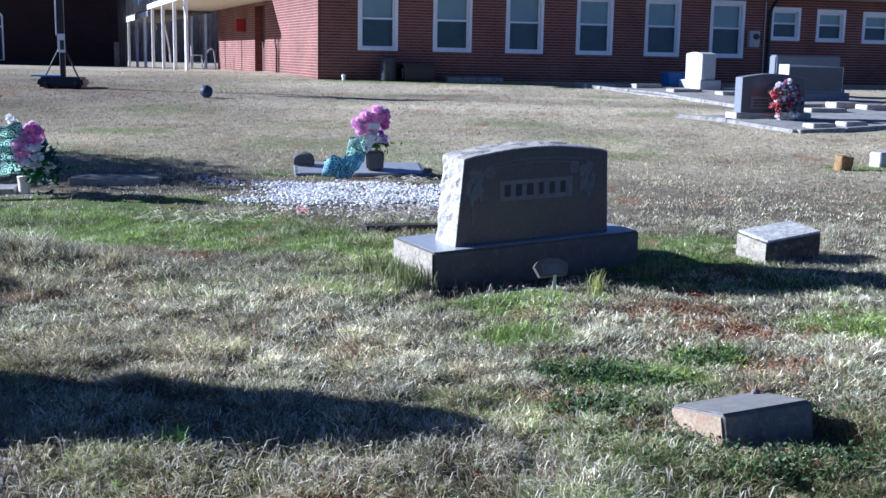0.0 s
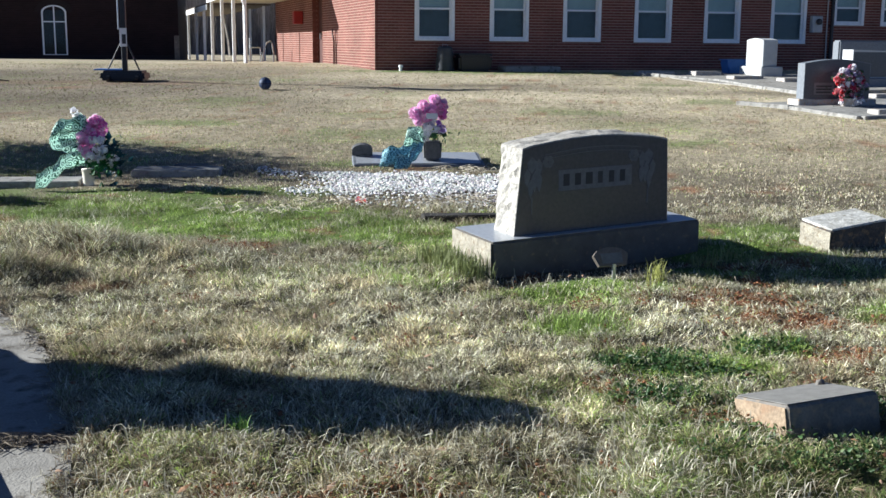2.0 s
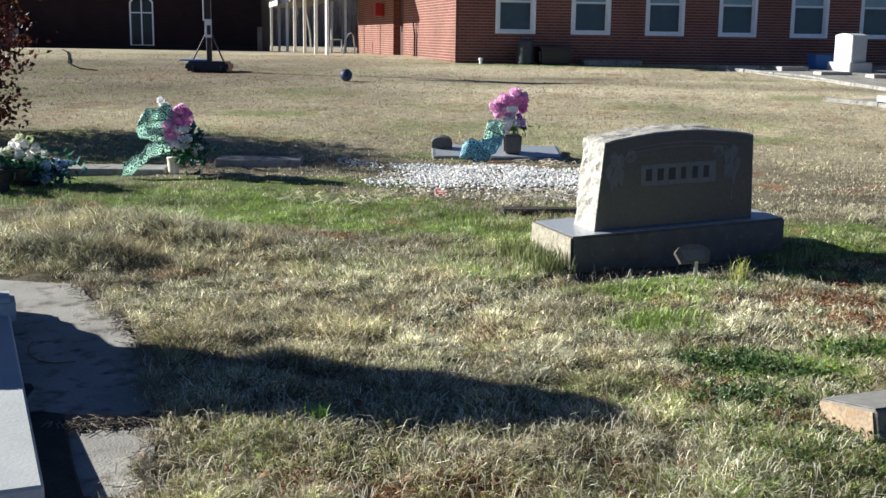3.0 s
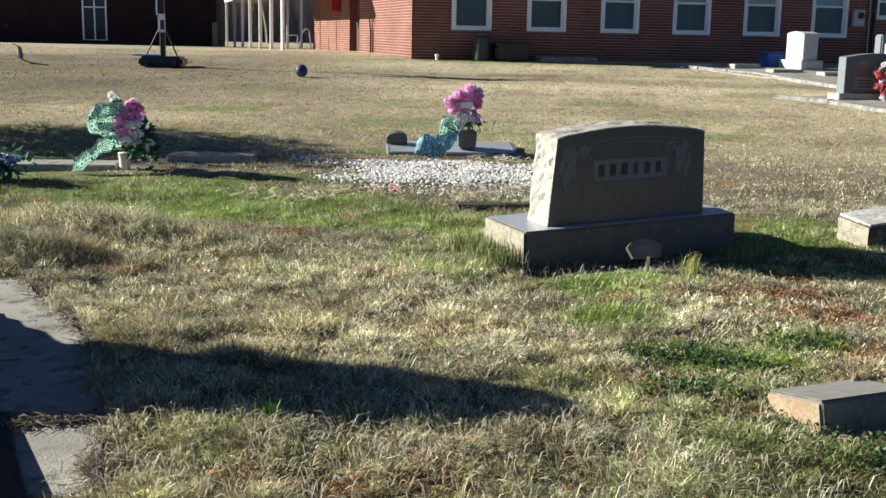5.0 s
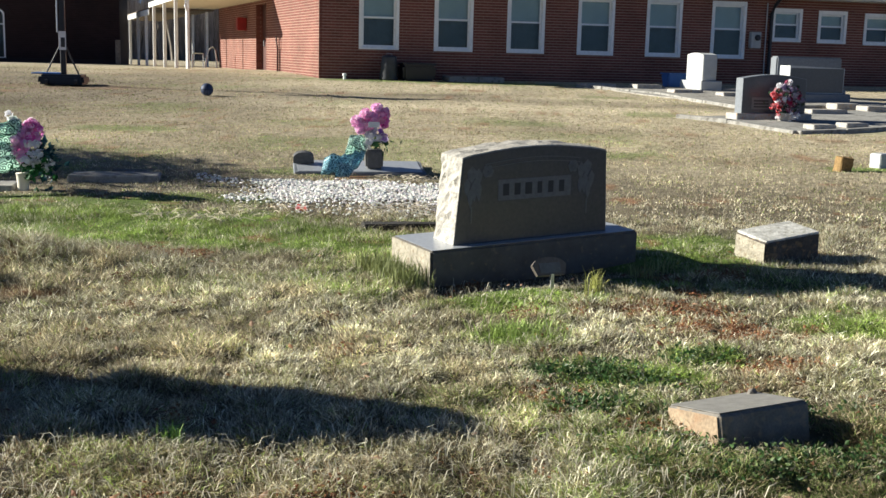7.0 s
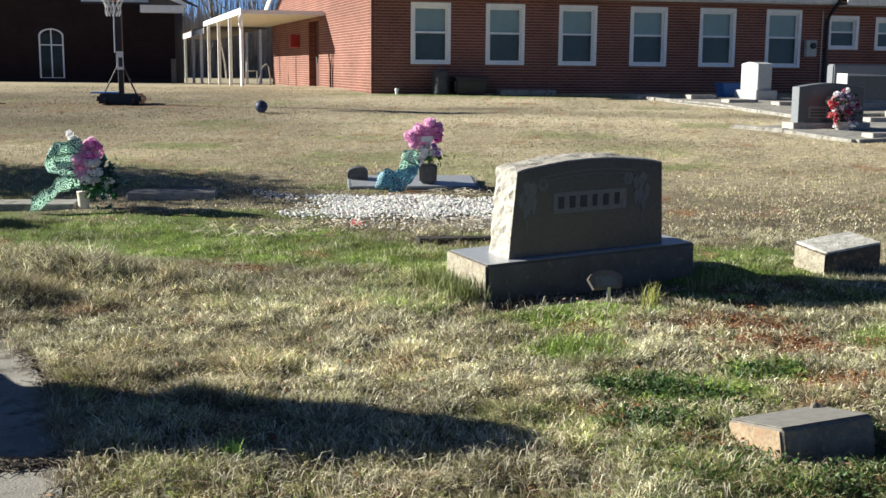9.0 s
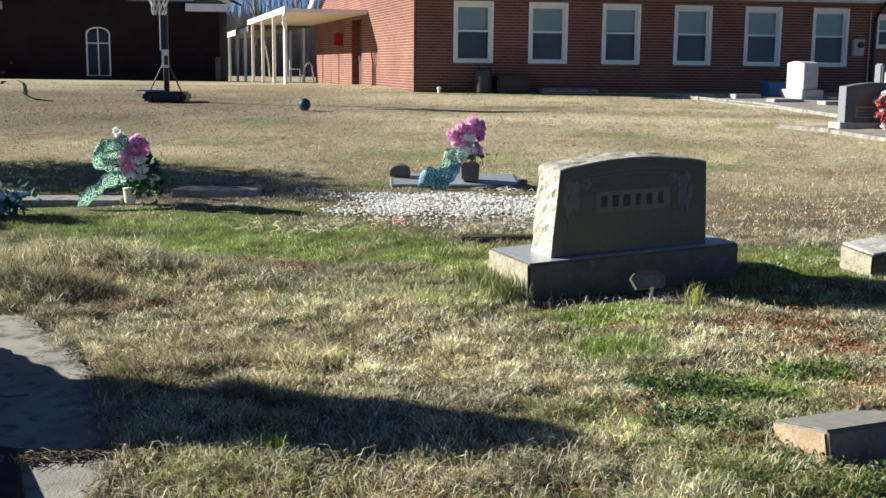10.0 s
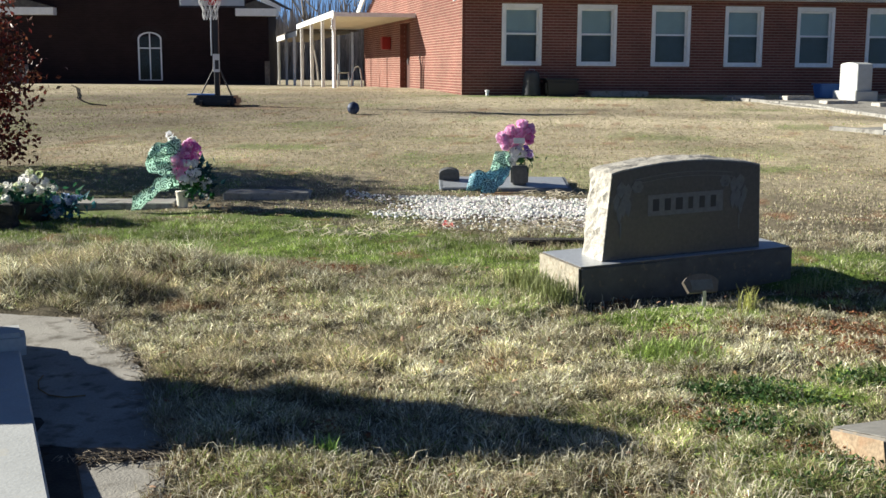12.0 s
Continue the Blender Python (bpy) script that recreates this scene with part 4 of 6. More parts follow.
def pebbles(count, poly_test, bounds, size, seed):
    rng = np.random.default_rng(seed)
    ico = [(0, 0, 1), (.89, 0, .45), (.28, .85, .45), (-.72, .53, .45), (-.72, -.53, .45), (.28, -.85, .45),
           (.72, .53, -.45), (-.28, .85, -.45), (-.89, 0, -.45), (-.28, -.85, -.45), (.72, -.53, -.45), (0, 0, -1)]
    tri = [(0, 1, 2), (0, 2, 3), (0, 3, 4), (0, 4, 5), (0, 5, 1), (1, 6, 2), (2, 7, 3), (3, 8, 4), (4, 9, 5), (5, 10, 1),
           (6, 7, 2), (7, 8, 3), (8, 9, 4), (9, 10, 5), (10, 6, 1), (11, 7, 6), (11, 8, 7), (11, 9, 8), (11, 10, 9), (11, 6, 10)]
    ico, tri = np.array(ico), np.array(tri)
    x, y = rng.uniform(bounds[0], bounds[1], count), rng.uniform(bounds[2], bounds[3], count)
    keep = poly_test(x, y)
    x, y = x[keep], y[keep]
    n = len(x)
    r = size * rng.uniform(.55, 1.35, (n, 1)) * rng.uniform(.7, 1.2, (n, 3)) * (1, 1, .6)
    v = ico[None] * r[:, None] * (1 + .25 * rng.uniform(-1, 1, (n, 12, 1)))
    a = rng.uniform(0, 6.28, n)
    c, s = np.cos(a)[:, None], np.sin(a)[:, None]
    v = np.stack([v[..., 0] * c - v[..., 1] * s, v[..., 0] * s + v[..., 1] * c, v[..., 2]], -1)
    v += np.stack([x, y, ground_z(x, y) + .008 + rng.uniform(0, .018, n)], -1)[:, None]
    f = (tri[None] + 12 * np.arange(n)[:, None, None]).reshape(-1, 3)
    g = rng.uniform(.68, 1.15, n)[:, None] * np.array((.86, .84, .80)) * rng.uniform(.92, 1.06, (n, 3))
    return v.reshape(-1, 3), f.tolist(), np.repeat(g, 12, 0)


def gravel_amount(x, y):
    """1 in the heart of the gravel bed, 0 outside."""
    left, right = -1.5 - (y - 9.2) * .42, .25
    e = np.minimum.reduce([x - left, right - x, y - 9.15, 11.35 + x * .05 - y])
    return np.clip((e + (vn(x, y, .5, 41) - .5) * .7) / .5, 0, 1)


rng0 = np.random.default_rng(8)
v, f, tint = pebbles(36000, lambda x, y: (rng0.uniform(0, 1, len(x)) < gravel_amount(x, y) * (.07 + .93 * np.clip((y - 9.75) / .7, 0, 1) * (.12 + .88 * np.clip(vn(x, y, .22, 44) * 1.5 - .2, 0, 1)))), (-2.6, .3, 9.0, 11.6), .0135, 9)
gravel = new("gravel_bed", mesh_from("gravel_bed", v, f, tint, leafy("pebble", 0.0, .8)))
tagged(gravel, "bed of loose white pebbles scattered over a grave", "gravel", kind="stuff")
edge = thing("grave_kerb", at(-.15, 8.98, 12), "thin stone kerb sunk in the grass, near black for its shaded edge", "kerb")
# near-black tone stands for the kerb's shaded edge
part("kerb_stone", roughen(box(-.55, .5, -.07, .07, -.08, .05, .012), 5, .006, 5), NEAR_BLACK, edge)

flower_spot = thing("fallen_silk_flower", at(-1.28, 9.5), "small red silk flower fallen beside the pebbles", "flower")

# ---- ledgers behind the green strip ----
for cx, cy, ln, wd, tn, nm in ((-4.75, 10.2, 1.5, .42, 12, 3), (-3.28, 10.95, .85, .38, 10, 4)):
    led = thing("grave_ledger", at(cx, cy, tn, .02), "flat pale concrete ledger among short grass", "gravestone", "flat ledgers")
    part("ledger", roughen(box(-ln / 2, ln / 2, -wd / 2, wd / 2, -.06, .035, .012), 5, .006, nm), CONCRETE_PALE, led)
worn_block("low_mound_stone", at(-3.25, 11.35, 10), .34, .16, .045, BARK, "low dark stone behind the ledger", 5, amount=.012)


# ---- silk flower arrangements ----
def petal_mesh(blooms, seed, petals=14, size=1.0):
    """Blooms: (centre, radius, colour). Each is a ball of cupped, crumpled petals."""
    rng = np.random.default_rng(seed)
    V, F, T = [], [], []
    for c, r, col in blooms:
        for k in range(petals):
            d = rng.normal(size=3)
            d /= np.linalg.norm(d)
            a = np.cross(d, (0, 0, 1) if abs(d[2]) < .9 else (1, 0, 0))
            a /= np.linalg.norm(a)
            b = np.cross(d, a)
            t = rng.uniform(0, 6.28)
            a, b = a * math.cos(t) + b * math.sin(t), b * math.cos(t) - a * math.sin(t)
            p = np.array(c) + d * r * rng.uniform(.45, .8)
            w = r * rng.uniform(.5, .75) * size
            base = len(V)
            for i, (ua, ub, ud) in enumerate(((-.5, -.7, 0), (.5, -.7, 0), (.85, .1, .25), (.45, .8, .05), (-.45, .8, .1), (-.85, .1, .3), (0, .05, -.15))):
                V.append(p + a * w * ua + b * w * ub + d * w * (ud + rng.uniform(-.12, .12)))
            F += [(base + 6, base + i, base + (i + 1) % 6) for i in range(6)]
            # random paling and deepening paints highlights and shading onto the petals
            pale = rng.uniform(0, 1) ** 2.2 * .8
            tone = np.array(col) ** rng.uniform(.5, 1.4) * rng.uniform(.85, 1.12)
            T += [np.clip(tone + (np.array((.92, .88, .92)) - tone) * pale, 0, .95)] * 7
    return V, F, np.array(T)


def leaf_mesh(leaves, seed, size, col):
    rng = np.random.default_rng(seed)
    V, F, T = [], [], []
    for c in leaves:
        d = rng.normal(size=3)
        d /= np.linalg.norm(d)
        a = np.cross(d, rng.normal(size=3))
        a /= np.linalg.norm(a)
        n = np.cross(d, a)
        s = size * rng.uniform(.6, 1.3)
        base = len(V)
        for ua, ud, un in ((0, 0, 0), (.3, .4, .08), (0, 1, -.1), (-.3, .4, .08), (0, .45, -.04)):
            V.append(np.array(c) + a * s * ua + d * s * ud + n * s * un)
        F += [(base, base + 1, base + 4), (base + 1, base + 2, base + 4), (base + 2, base + 3, base + 4), (base + 3, base, base + 4)]
        T += [np.array(col) * rng.uniform(.5, 1.4)] * 5
    return V, F, np.array(T)


def blooms(blist, seed, petals, parent, label="", size=1.0):
    """Each flower head is a part of its own."""
    for k, b in enumerate(blist):
        tinted("bloom", petal_mesh([b], seed * 50 + k, petals, size), PETAL, parent, label)


def tinted(name, data, mat, parent, label=""):
    ob = new(name, mesh_from(name, *data, mat))
    ob.parent = parent
    if label:
        ob["label"] = label
    return ob


def lace_ribbon_material(name, dark, pale):
    m = bpy.data.materials.new(name)
    m.use_nodes = True
    t = m.node_tree
    b = t.nodes["Principled BSDF"]
    b.inputs["Roughness"].default_value = .45
    uv = t.nodes.new("ShaderNodeUVMap")
    uv.uv_map = "UVMap"
    vo = t.nodes.new("ShaderNodeTexVoronoi")
    vo.inputs["Scale"].default_value = 5.2
    t.links.new(uv.outputs[0], vo.inputs["Vector"])
    wv = t.nodes.new("ShaderNodeMath")
    wv.operation = "SINE"
    ml = t.nodes.new("ShaderNodeMath")
    ml.operation = "MULTIPLY"
    ml.inputs[1].default_value = 17
    t.links.new(vo.outputs["Distance"], ml.inputs[0])
    t.links.new(ml.outputs[0], wv.inputs[0])
    r = t.nodes.new("ShaderNodeMapRange")
    for i, v in enumerate((-.62, -.1, 0, 1)):
        r.inputs[i + 1].default_value = v
    t.links.new(wv.outputs[0], r.inputs[0])
    mx = t.nodes.new("ShaderNodeMix")
    mx.data_type = "RGBA"
    mx.inputs[6].default_value, mx.inputs[7].default_value = (*dark, 1), (*pale, 1)
    t.links.new(r.outputs[0], mx.inputs[0])
    t.links.new(mx.outputs[2], b.inputs["Base Color"])
    return m


RIBBON_GREEN = lace_ribbon_material("green_lace_ribbon", (.006, .13, .08), (.75, .95, .85))
RIBBON_BLUE = lace_ribbon_material("blue_lace_ribbon", (.01, .11, .17), (.42, .72, .82))


def ribbon(points, width, across):
    """A band along points; across: the direction of its width at each point."""
    bm = bmesh.new()
    layer = bm.loops.layers.uv.new("UVMap")
    pts = [Vector(p) for p in points]
    fine = []
    for i in range(len(pts) - 1):
        p0, p1, p2, p3 = pts[max(i - 1, 0)], pts[i], pts[i + 1], pts[min(i + 2, len(pts) - 1)]
        for k in range(6):
            t = k / 6
            fine.append(.5 * ((2 * p1) + (p2 - p0) * t + (2 * p0 - 5 * p1 + 4 * p2 - p3) * t * t + (3 * p1 - p0 - 3 * p2 + p3) * t ** 3))
    fine.append(pts[-1])
    side = Vector(across).normalized()
    rows, run = [], 0.0
    for i, p in enumerate(fine):
        if i:
            run += (p - fine[i - 1]).length
        row = []
        for k in range(5):
            s = k / 4 - .5
            wob = .012 * math.sin(run * 40 + k)
            row.append((bm.verts.new(p + side * width * s + Vector((0, 0, wob)) + Vector((0, -.02, 0)) * (1 - 4 * s * s)), (run * 4, k / 4 * width * 4)))
        rows.append(row)
    for r, s in zip(rows, rows[1:]):
        for k in range(4):
            f = bm.faces.new((r[k][0], r[k + 1][0], s[k + 1][0], s[k][0]))
            f.smooth = True
            for lp, c in zip(f.loops, (r[k][1], r[k + 1][1], s[k + 1][1], s[k][1])):
                lp[layer].uv = c
    geom = bmesh.ops.solidify(bm, geom=bm.faces[:], thickness=.002)
    return bm


PINK, MAGENTA, WHITE_P = (.95, .47, .76), (.80, .22, .60), (.90, .89, .90)
LILAC, TEAL, YELLOW, SKY = (.45, .25, .62), (.03, .10, .13), (.78, .70, .30), (.42, .55, .75)


def scatter(rng, centre, spread, count):
    return [tuple(np.array(centre) + rng.normal(size=3) * spread) for _ in range(count)]


rng = np.random.default_rng(3)
# arrangement with a pink and white spray and green lace ribbon
arr = thing("silk_flower_arrangement", at(-3.9, 10.2, 20), "pink and white silk flowers with green lace ribbon", "flowers")
smooth(part("vase", lathe([(.045, -.02), (.05, .02), (.055, .1), (.06, .15), (.065, .155)], 18), VASE_CREAM, arr, "cream vase"))
bl = [((x, y, z), rng.uniform(.065, .085), c) for x, y, z, c in (
    (.0, -.02, .52, PINK), (.07, .0, .58, MAGENTA), (.13, .02, .54, MAGENTA), (-.04, -.05, .45, PINK), (.05, -.04, .49, MAGENTA), (.12, 0, .46, MAGENTA),
    (-.03, -.07, .36, PINK), (.03, .03, .55, MAGENTA), (.02, -.06, .41, PINK), (-.01, -.07, .30, PINK), (.10, .02, .60, MAGENTA))]
blooms(bl, 1, 40, arr, "pink and magenta silk blooms", .6)
bl = [((x, y, z), rng.uniform(.042, .058), WHITE_P) for x, y, z in ((.06, -.13, .43), (.12, -.12, .43), (.15, -.13, .35), (.08, -.15, .33), (.03, -.15, .28), (.14, -.14, .29), (.24, -.11, .25), (.20, -.12, .22), (.08, -.14, .25))]
blooms(bl, 2, 16, arr, "white silk blooms", .7)
tinted("teal_foliage", leaf_mesh(scatter(rng, (.20, -.02, .26), (.055, .05, .075), 170), 3, .08, (.02, .07, .085)), LEAF, arr, "dark teal leaves")
tinted("green_foliage", leaf_mesh(scatter(rng, (.12, -.08, .20), (.06, .04, .05), 110), 4, .07, (.03, .14, .04)), LEAF, arr)
part("ribbon_loop", ribbon([(.0, -.02, .54), (-.12, -.06, .57), (-.24, -.08, .55), (-.31, -.07, .48), (-.26, -.05, .40), (-.15, -.05, .37), (-.07, -.05, .34), (-.05, -.05, .26)], .13, (.25, .35, .9)), RIBBON_GREEN, arr)
part("ribbon_loop", ribbon([(-.02, 0, .5), (-.03, -.03, .6), (-.09, -.04, .63), (-.15, -.03, .57), (-.06, 0, .48)], .10, (.6, .5, .6)), RIBBON_GREEN, arr)
part("ribbon_loop", ribbon([(-.04, .03, .46), (-.14, .01, .47), (-.22, .0, .46), (-.28, -.01, .46)], .13, (.1, .3, .95)), RIBBON_GREEN, arr)
part("ribbon_tail", ribbon([(-.02, -.04, .26), (-.12, -.08, .26), (-.22, -.13, .22), (-.32, -.18, .13), (-.45, -.24, .07)], .16, (.1, .3, .95)), RIBBON_GREEN, arr)
blooms([((-.10, -.02, .68), .05, WHITE_P), ((-.07, 0, .63), .05, (.75, .85, .78))], 5, 12, arr)

# arrangement in the dark stone vase on the flat marker
arr2 = thing("silk_flower_vase", at(-.83, 12.05, 9, .05), "pink silk hydrangeas with white flowers in a dark granite vase", "flowers")
part("vase", box(-.09, .09, -.09, .09, 0, .2, .02, taper=-.01, seg=2), VASE_GREY, arr2, "square dark granite vase")
bl = [((x, y, z), rng.uniform(.07, .09), c) for x, y, z, c in (
    (-.19, -.02, .50, PINK), (-.10, -.03, .57, PINK), (0, -.02, .55, PINK), (.10, 0, .58, MAGENTA), (.03, 0, .63, PINK), (-.15, -.03, .42, PINK), (.10, .02, .48, MAGENTA), (-.06, -.05, .46, (.9, .3, .6)), (.06, .04, .52, PINK))]
blooms(bl, 11, 34, arr2, "bright pink silk hydrangeas", .85)
part("card", box(-.075, .045, -.135, -.13, .44, .50, .001), POLYCARB, arr2, "small grey card among the blooms")
bl = [((x, y, z), rng.uniform(.045, .06), c) for x, y, z, c in ((-.05, -.09, .37, WHITE_P), (.03, -.09, .33, WHITE_P), (-.05, -.1, .29, WHITE_P), (-.08, -.07, .34, WHITE_P), (-.01, -.08, .32, WHITE_P), (-.13, -.07, .27, WHITE_P), (-.1, -.08, .22, WHITE_P), (.06, -.06, .38, LILAC), (.1, -.04, .33, LILAC), (.0, -.07, .40, (.6, .6, .72)))]
blooms(bl, 12, 10, arr2, "white and lilac silk flowers")
tinted("foliage", leaf_mesh(scatter(rng, (.02, 0, .27), (.08, .06, .05), 70), 13, .08, (.03, .09, .03)), LEAF, arr2)
part("ribbon_loop", ribbon([(-.08, -.08, .22), (-.2, -.12, .30), (-.29, -.12, .27), (-.26, -.1, .19), (-.14, -.08, .2)], .15, (.3, .4, .85)), RIBBON_GREEN, arr2)
part("ribbon_tail", ribbon([(-.12, -.08, .2), (-.24, -.14, .12), (-.36, -.2, .06), (-.48, -.22, .06), (-.56, -.2, .03)], .24, (.2, .6, .75)), RIBBON_BLUE, arr2)
part("ribbon_tail", ribbon([(-.1, -.1, .18), (-.2, -.2, .08), (-.3, -.26, .0), (-.42, -.28, -.02)], .2, (.2, .5, .8)), RIBBON_BLUE, arr2)

blooms([((0, 0, .03), .035, (.8, .10, .08)), ((.05, .02, .025), .025, (.8, .16, .12))], 41, 9, flower_spot)

# low spread of yellow, white and blue flowers
arr3 = thing("silk_flower_spray", at(-5.0, 9.35, 20), "low spray of yellow, white and pale blue silk flowers", "flowers")
part("pot", lathe([(.16, -.03), (.19, .06), (.2, .16), (.18, .17)], 18), BLACK_PLASTIC, arr3, "dark plastic pot")
rs = np.random.default_rng(14)
WHITE_Y, LIME = (.86, .86, .78), (.66, .74, .34)
bl = [((rs.uniform(-.40, -.05), rs.uniform(-.1, .1), rs.uniform(.18, .32)), rs.uniform(.05, .07), c) for c in (WHITE_Y, WHITE_Y, LIME, WHITE_Y, WHITE_Y, LIME, WHITE_Y)]
bl += [((x, y, z), r, c) for x, y, z, r, c in ((.02, -.02, .42, .05, LIME), (.06, -.06, .37, .06, WHITE_Y), (-.02, -.07, .36, .07, WHITE_Y), (.10, 0, .40, .045, LIME),
       (.16, -.06, .33, .06, WHITE_Y), (.12, -.08, .28, .06, WHITE_Y), (.02, -.1, .28, .06, WHITE_Y), (-.08, -.06, .30, .05, LIME), (.22, -.05, .29, .05, WHITE_Y))]
bl += [((rs.uniform(.22, .44), rs.uniform(-.14, .02), rs.uniform(.05, .2)), rs.uniform(.035, .055), SKY) for _ in range(9)]
blooms(bl, 21, 24, arr3, "yellow-green, white and pale blue blooms", .65)
tinted("foliage", leaf_mesh(scatter(rs, (.0, -.02, .15), (.20, .09, .07), 420), 22, .07, (.05, .17, .08)), LEAF, arr3)
tinted("teal_foliage", leaf_mesh(scatter(rs, (.28, -.05, .12), (.1, .06, .05), 130), 23, .08, (.05, .17, .2)), LEAF, arr3)
worn_block("dark_stump_stone", at(-5.12, 8.95, 15), .40, .24, .19, NEAR_BLACK, "dark rough stone below the flower spray", 19, cuts=6, amount=.035)

# ---- burial plots on the right-hand rise ----
def kerb_run(name, pts, w, h, label, mat=CONCRETE_PALE):
    k = thing(name, pose(0, 0, 0), label, "kerb")
    for i, (a, b) in enumerate(zip(pts, pts[1:])):
        d = Vector((b[0] - a[0], b[1] - a[1], 0))
        n = max(1, round(d.length / 1.1))
        for j in range(n):
            p, q = Vector((*a, 0)) + d * (j / n), Vector((*a, 0)) + d * ((j + 1) / n)
            c = (p + q) / 2
            bm = box(-d.length / n / 2 + .008, d.length / n / 2 - .008, -w / 2, w / 2, -.12, h, .012)
            o = part("kerb_length", bm, mat, k)
            o.matrix_world = pose(c.x, c.y, gz(c.x, c.y), 0, -math.degrees(math.atan2(gz(q.x, q.y) - gz(p.x, p.y), (q - p).length)), math.degrees(math.atan2(d.y, d.x)) + random.uniform(-.6, .6))
    return k


def plot_cover(name, pts, dz, label, mat):
    bm = bmesh.new()
    cx, cy = sum(p[0] for p in pts) / len(pts), sum(p[1] for p in pts) / len(pts)
    n = 14
    grid = {}
    a, b, c, d = [Vector((*p, 0)) for p in pts]
    for i in range(n + 1):
        for j in range(n + 1):
            p = (a * (1 - i / n) + b * (i / n)) * (1 - j / n) + (d * (1 - i / n) + c * (i / n)) * (j / n)
            grid[i, j] = bm.verts.new((p.x, p.y, gz(p.x, p.y) + dz))
    for i in range(n):
        for j in range(n):
            bm.faces.new((grid[i, j], grid[i + 1, j], grid[i + 1, j + 1], grid[i, j + 1]))
    r = bmesh.ops.extrude_face_region(bm, geom=bm.faces[:])
    bmesh.ops.translate(bm, vec=(0, 0, -.1), verts=[g for g in r["geom"] if isinstance(g, bmesh.types.BMVert)])
    bmesh.ops.recalc_face_normals(bm, faces=bm.faces[:])
    t = thing(name, pose(0, 0, 0), label, "grave plot")
    part("cover", bm, mat, t)
    return t


random.seed(12)
kerb_run("plot_kerb", [(3.9, 19.7), (4.6, 18.85), (5.3, 17.45), (7.0, 18.25), (9.2, 19.2)], .16, .06, "pale concrete kerb round a burial plot")
plot_cover("plot_paving", [(4.0, 19.7), (5.35, 17.6), (9.2, 19.4), (7.8, 22.0)], .03, "pale paved burial plot with worn concrete cover", CONCRETE_PALE)
kerb_run("plot_kerb", [(3.1, 28.6), (4.75, 26.1), (5.2, 23.5), (5.6, 22.3), (8.8, 23.4)], .16, .07, "pale concrete kerb round the upper plots")
plot_cover("plot_paving", [(3.3, 28.6), (5.7, 22.5), (9.5, 23.8), (8.4, 29.6)], .03, "gray concrete cover of the upper burial plots", CONCRETE)
g1 = thing("granite_headstone", at(5.45, 19.6, 14), "polished gray granite headstone with carved panels", "gravestone")
part("base", box(-.72, .70, -.2, .2, -.05, .11, .012), MARBLE_OLD, g1, "pale rough base")
o = [(-.6, .11), (.6, .11), (.6, .70)] + [(.6 - 1.2 * f, .70 + .07 * math.sin(math.pi * f)) for f in np.linspace(.08, .92, 9)] + [(-.6, .70)]
part("die", prism(o, -.12, .12), GRANITE_BLUE, g1)
part("polished_face", prism([(x * .98, .115 + (z - .11) * .98) for x, z in o], -.126, -.121), GRANITE, g1)
for x0, x1, z0, z1 in ((-.42, -.05, .18, .38), (-.1, .2, .42, .55), (.1, .5, .18, .38)):
    part("panel", box(x0, x1, -.13, -.1275, z0, z1, .001), GRANITE_LIGHT, g1)
for k in range(3):
    part("letter_bar", box(-.38, -.10, -.133, -.131, .21 + k * .05, .235 + k * .05), LETTER, g1)
arr4 = thing("silk_flower_wreath", at(5.60, 19.2, 10), "red, white and purple silk flowers standing before a headstone", "flowers")
part("pot", lathe([(.1, 0), (.13, .1), (.14, .16)], 14), MARBLE_OLD, arr4)
RED, WINE, PURP = (.62, .02, .03), (.30, .01, .06), (.18, .12, .30)
bl = []
for k in range(64):
    a, r = rng.uniform(0, 6.28), .28 * math.sqrt(rng.uniform(0, 1))
    x, z = r * math.cos(a), .38 + r * 1.05 * math.sin(a)
    c = WHITE_P if rng.uniform() < .16 else (RED if x < -.08 else (WINE if rng.uniform() < .6 else PURP))
    bl.append(((x, rng.uniform(-.1, .05), z), rng.uniform(.04, .065), c))
bl += [((rng.uniform(-.35, .2), rng.uniform(-.15, 0), rng.uniform(.05, .16)), .05, WHITE_P) for _ in range(7)]
bl += [((-.16, -.05, .62), .06, WHITE_P), ((.05, -.02, .68), .05, WHITE_P)]
blooms(bl, 31, 10, arr4, "red, wine, white and purple blooms")
tinted("foliage", leaf_mesh(scatter(rng, (0, 0, .3), (.15, .07, .15), 120), 32, .09, (.03, .06, .03)), LEAF, arr4)

g2 = thing("marble_headstone", at(6.15, 28.5, 20), "white marble headstone with low arched top on a stepped base", "gravestone")
part("base", box(-.30, .30, -.5, .5, -.05, .24, .02), MARBLE, g2)
o = [(-.38, .241), (.38, .241), (.38, .87)] + [(.38 - .76 * f, .87 + .05 * math.sin(math.pi * f)) for f in np.linspace(.1, .9, 9)] + [(-.38, .87)]
bm = prism(o, -.2, .2)
bmesh.ops.rotate(bm, cent=(0, 0, 0), matrix=Euler((0, 0, radians(90))).to_matrix(), verts=bm.verts[:])
bmesh.ops.bevel(bm, geom=[e for e in bm.edges if e.calc_length() > .3], offset=.015, segments=1, affect="EDGES")
part("die", bm, MARBLE, g2)
g3 = thing("large_granite_headstone", at(7.72, 24.6, 14), "large plain pale gray headstone", "gravestone")
part("base", box(-.85, .75, -.3, .3, -.05, .2, .02), GRANITE_BLUE, g3)
bm = prism([(-.68, .2), (.62, .2), (.62, .74), (-.68, .78)], -.2, .22)
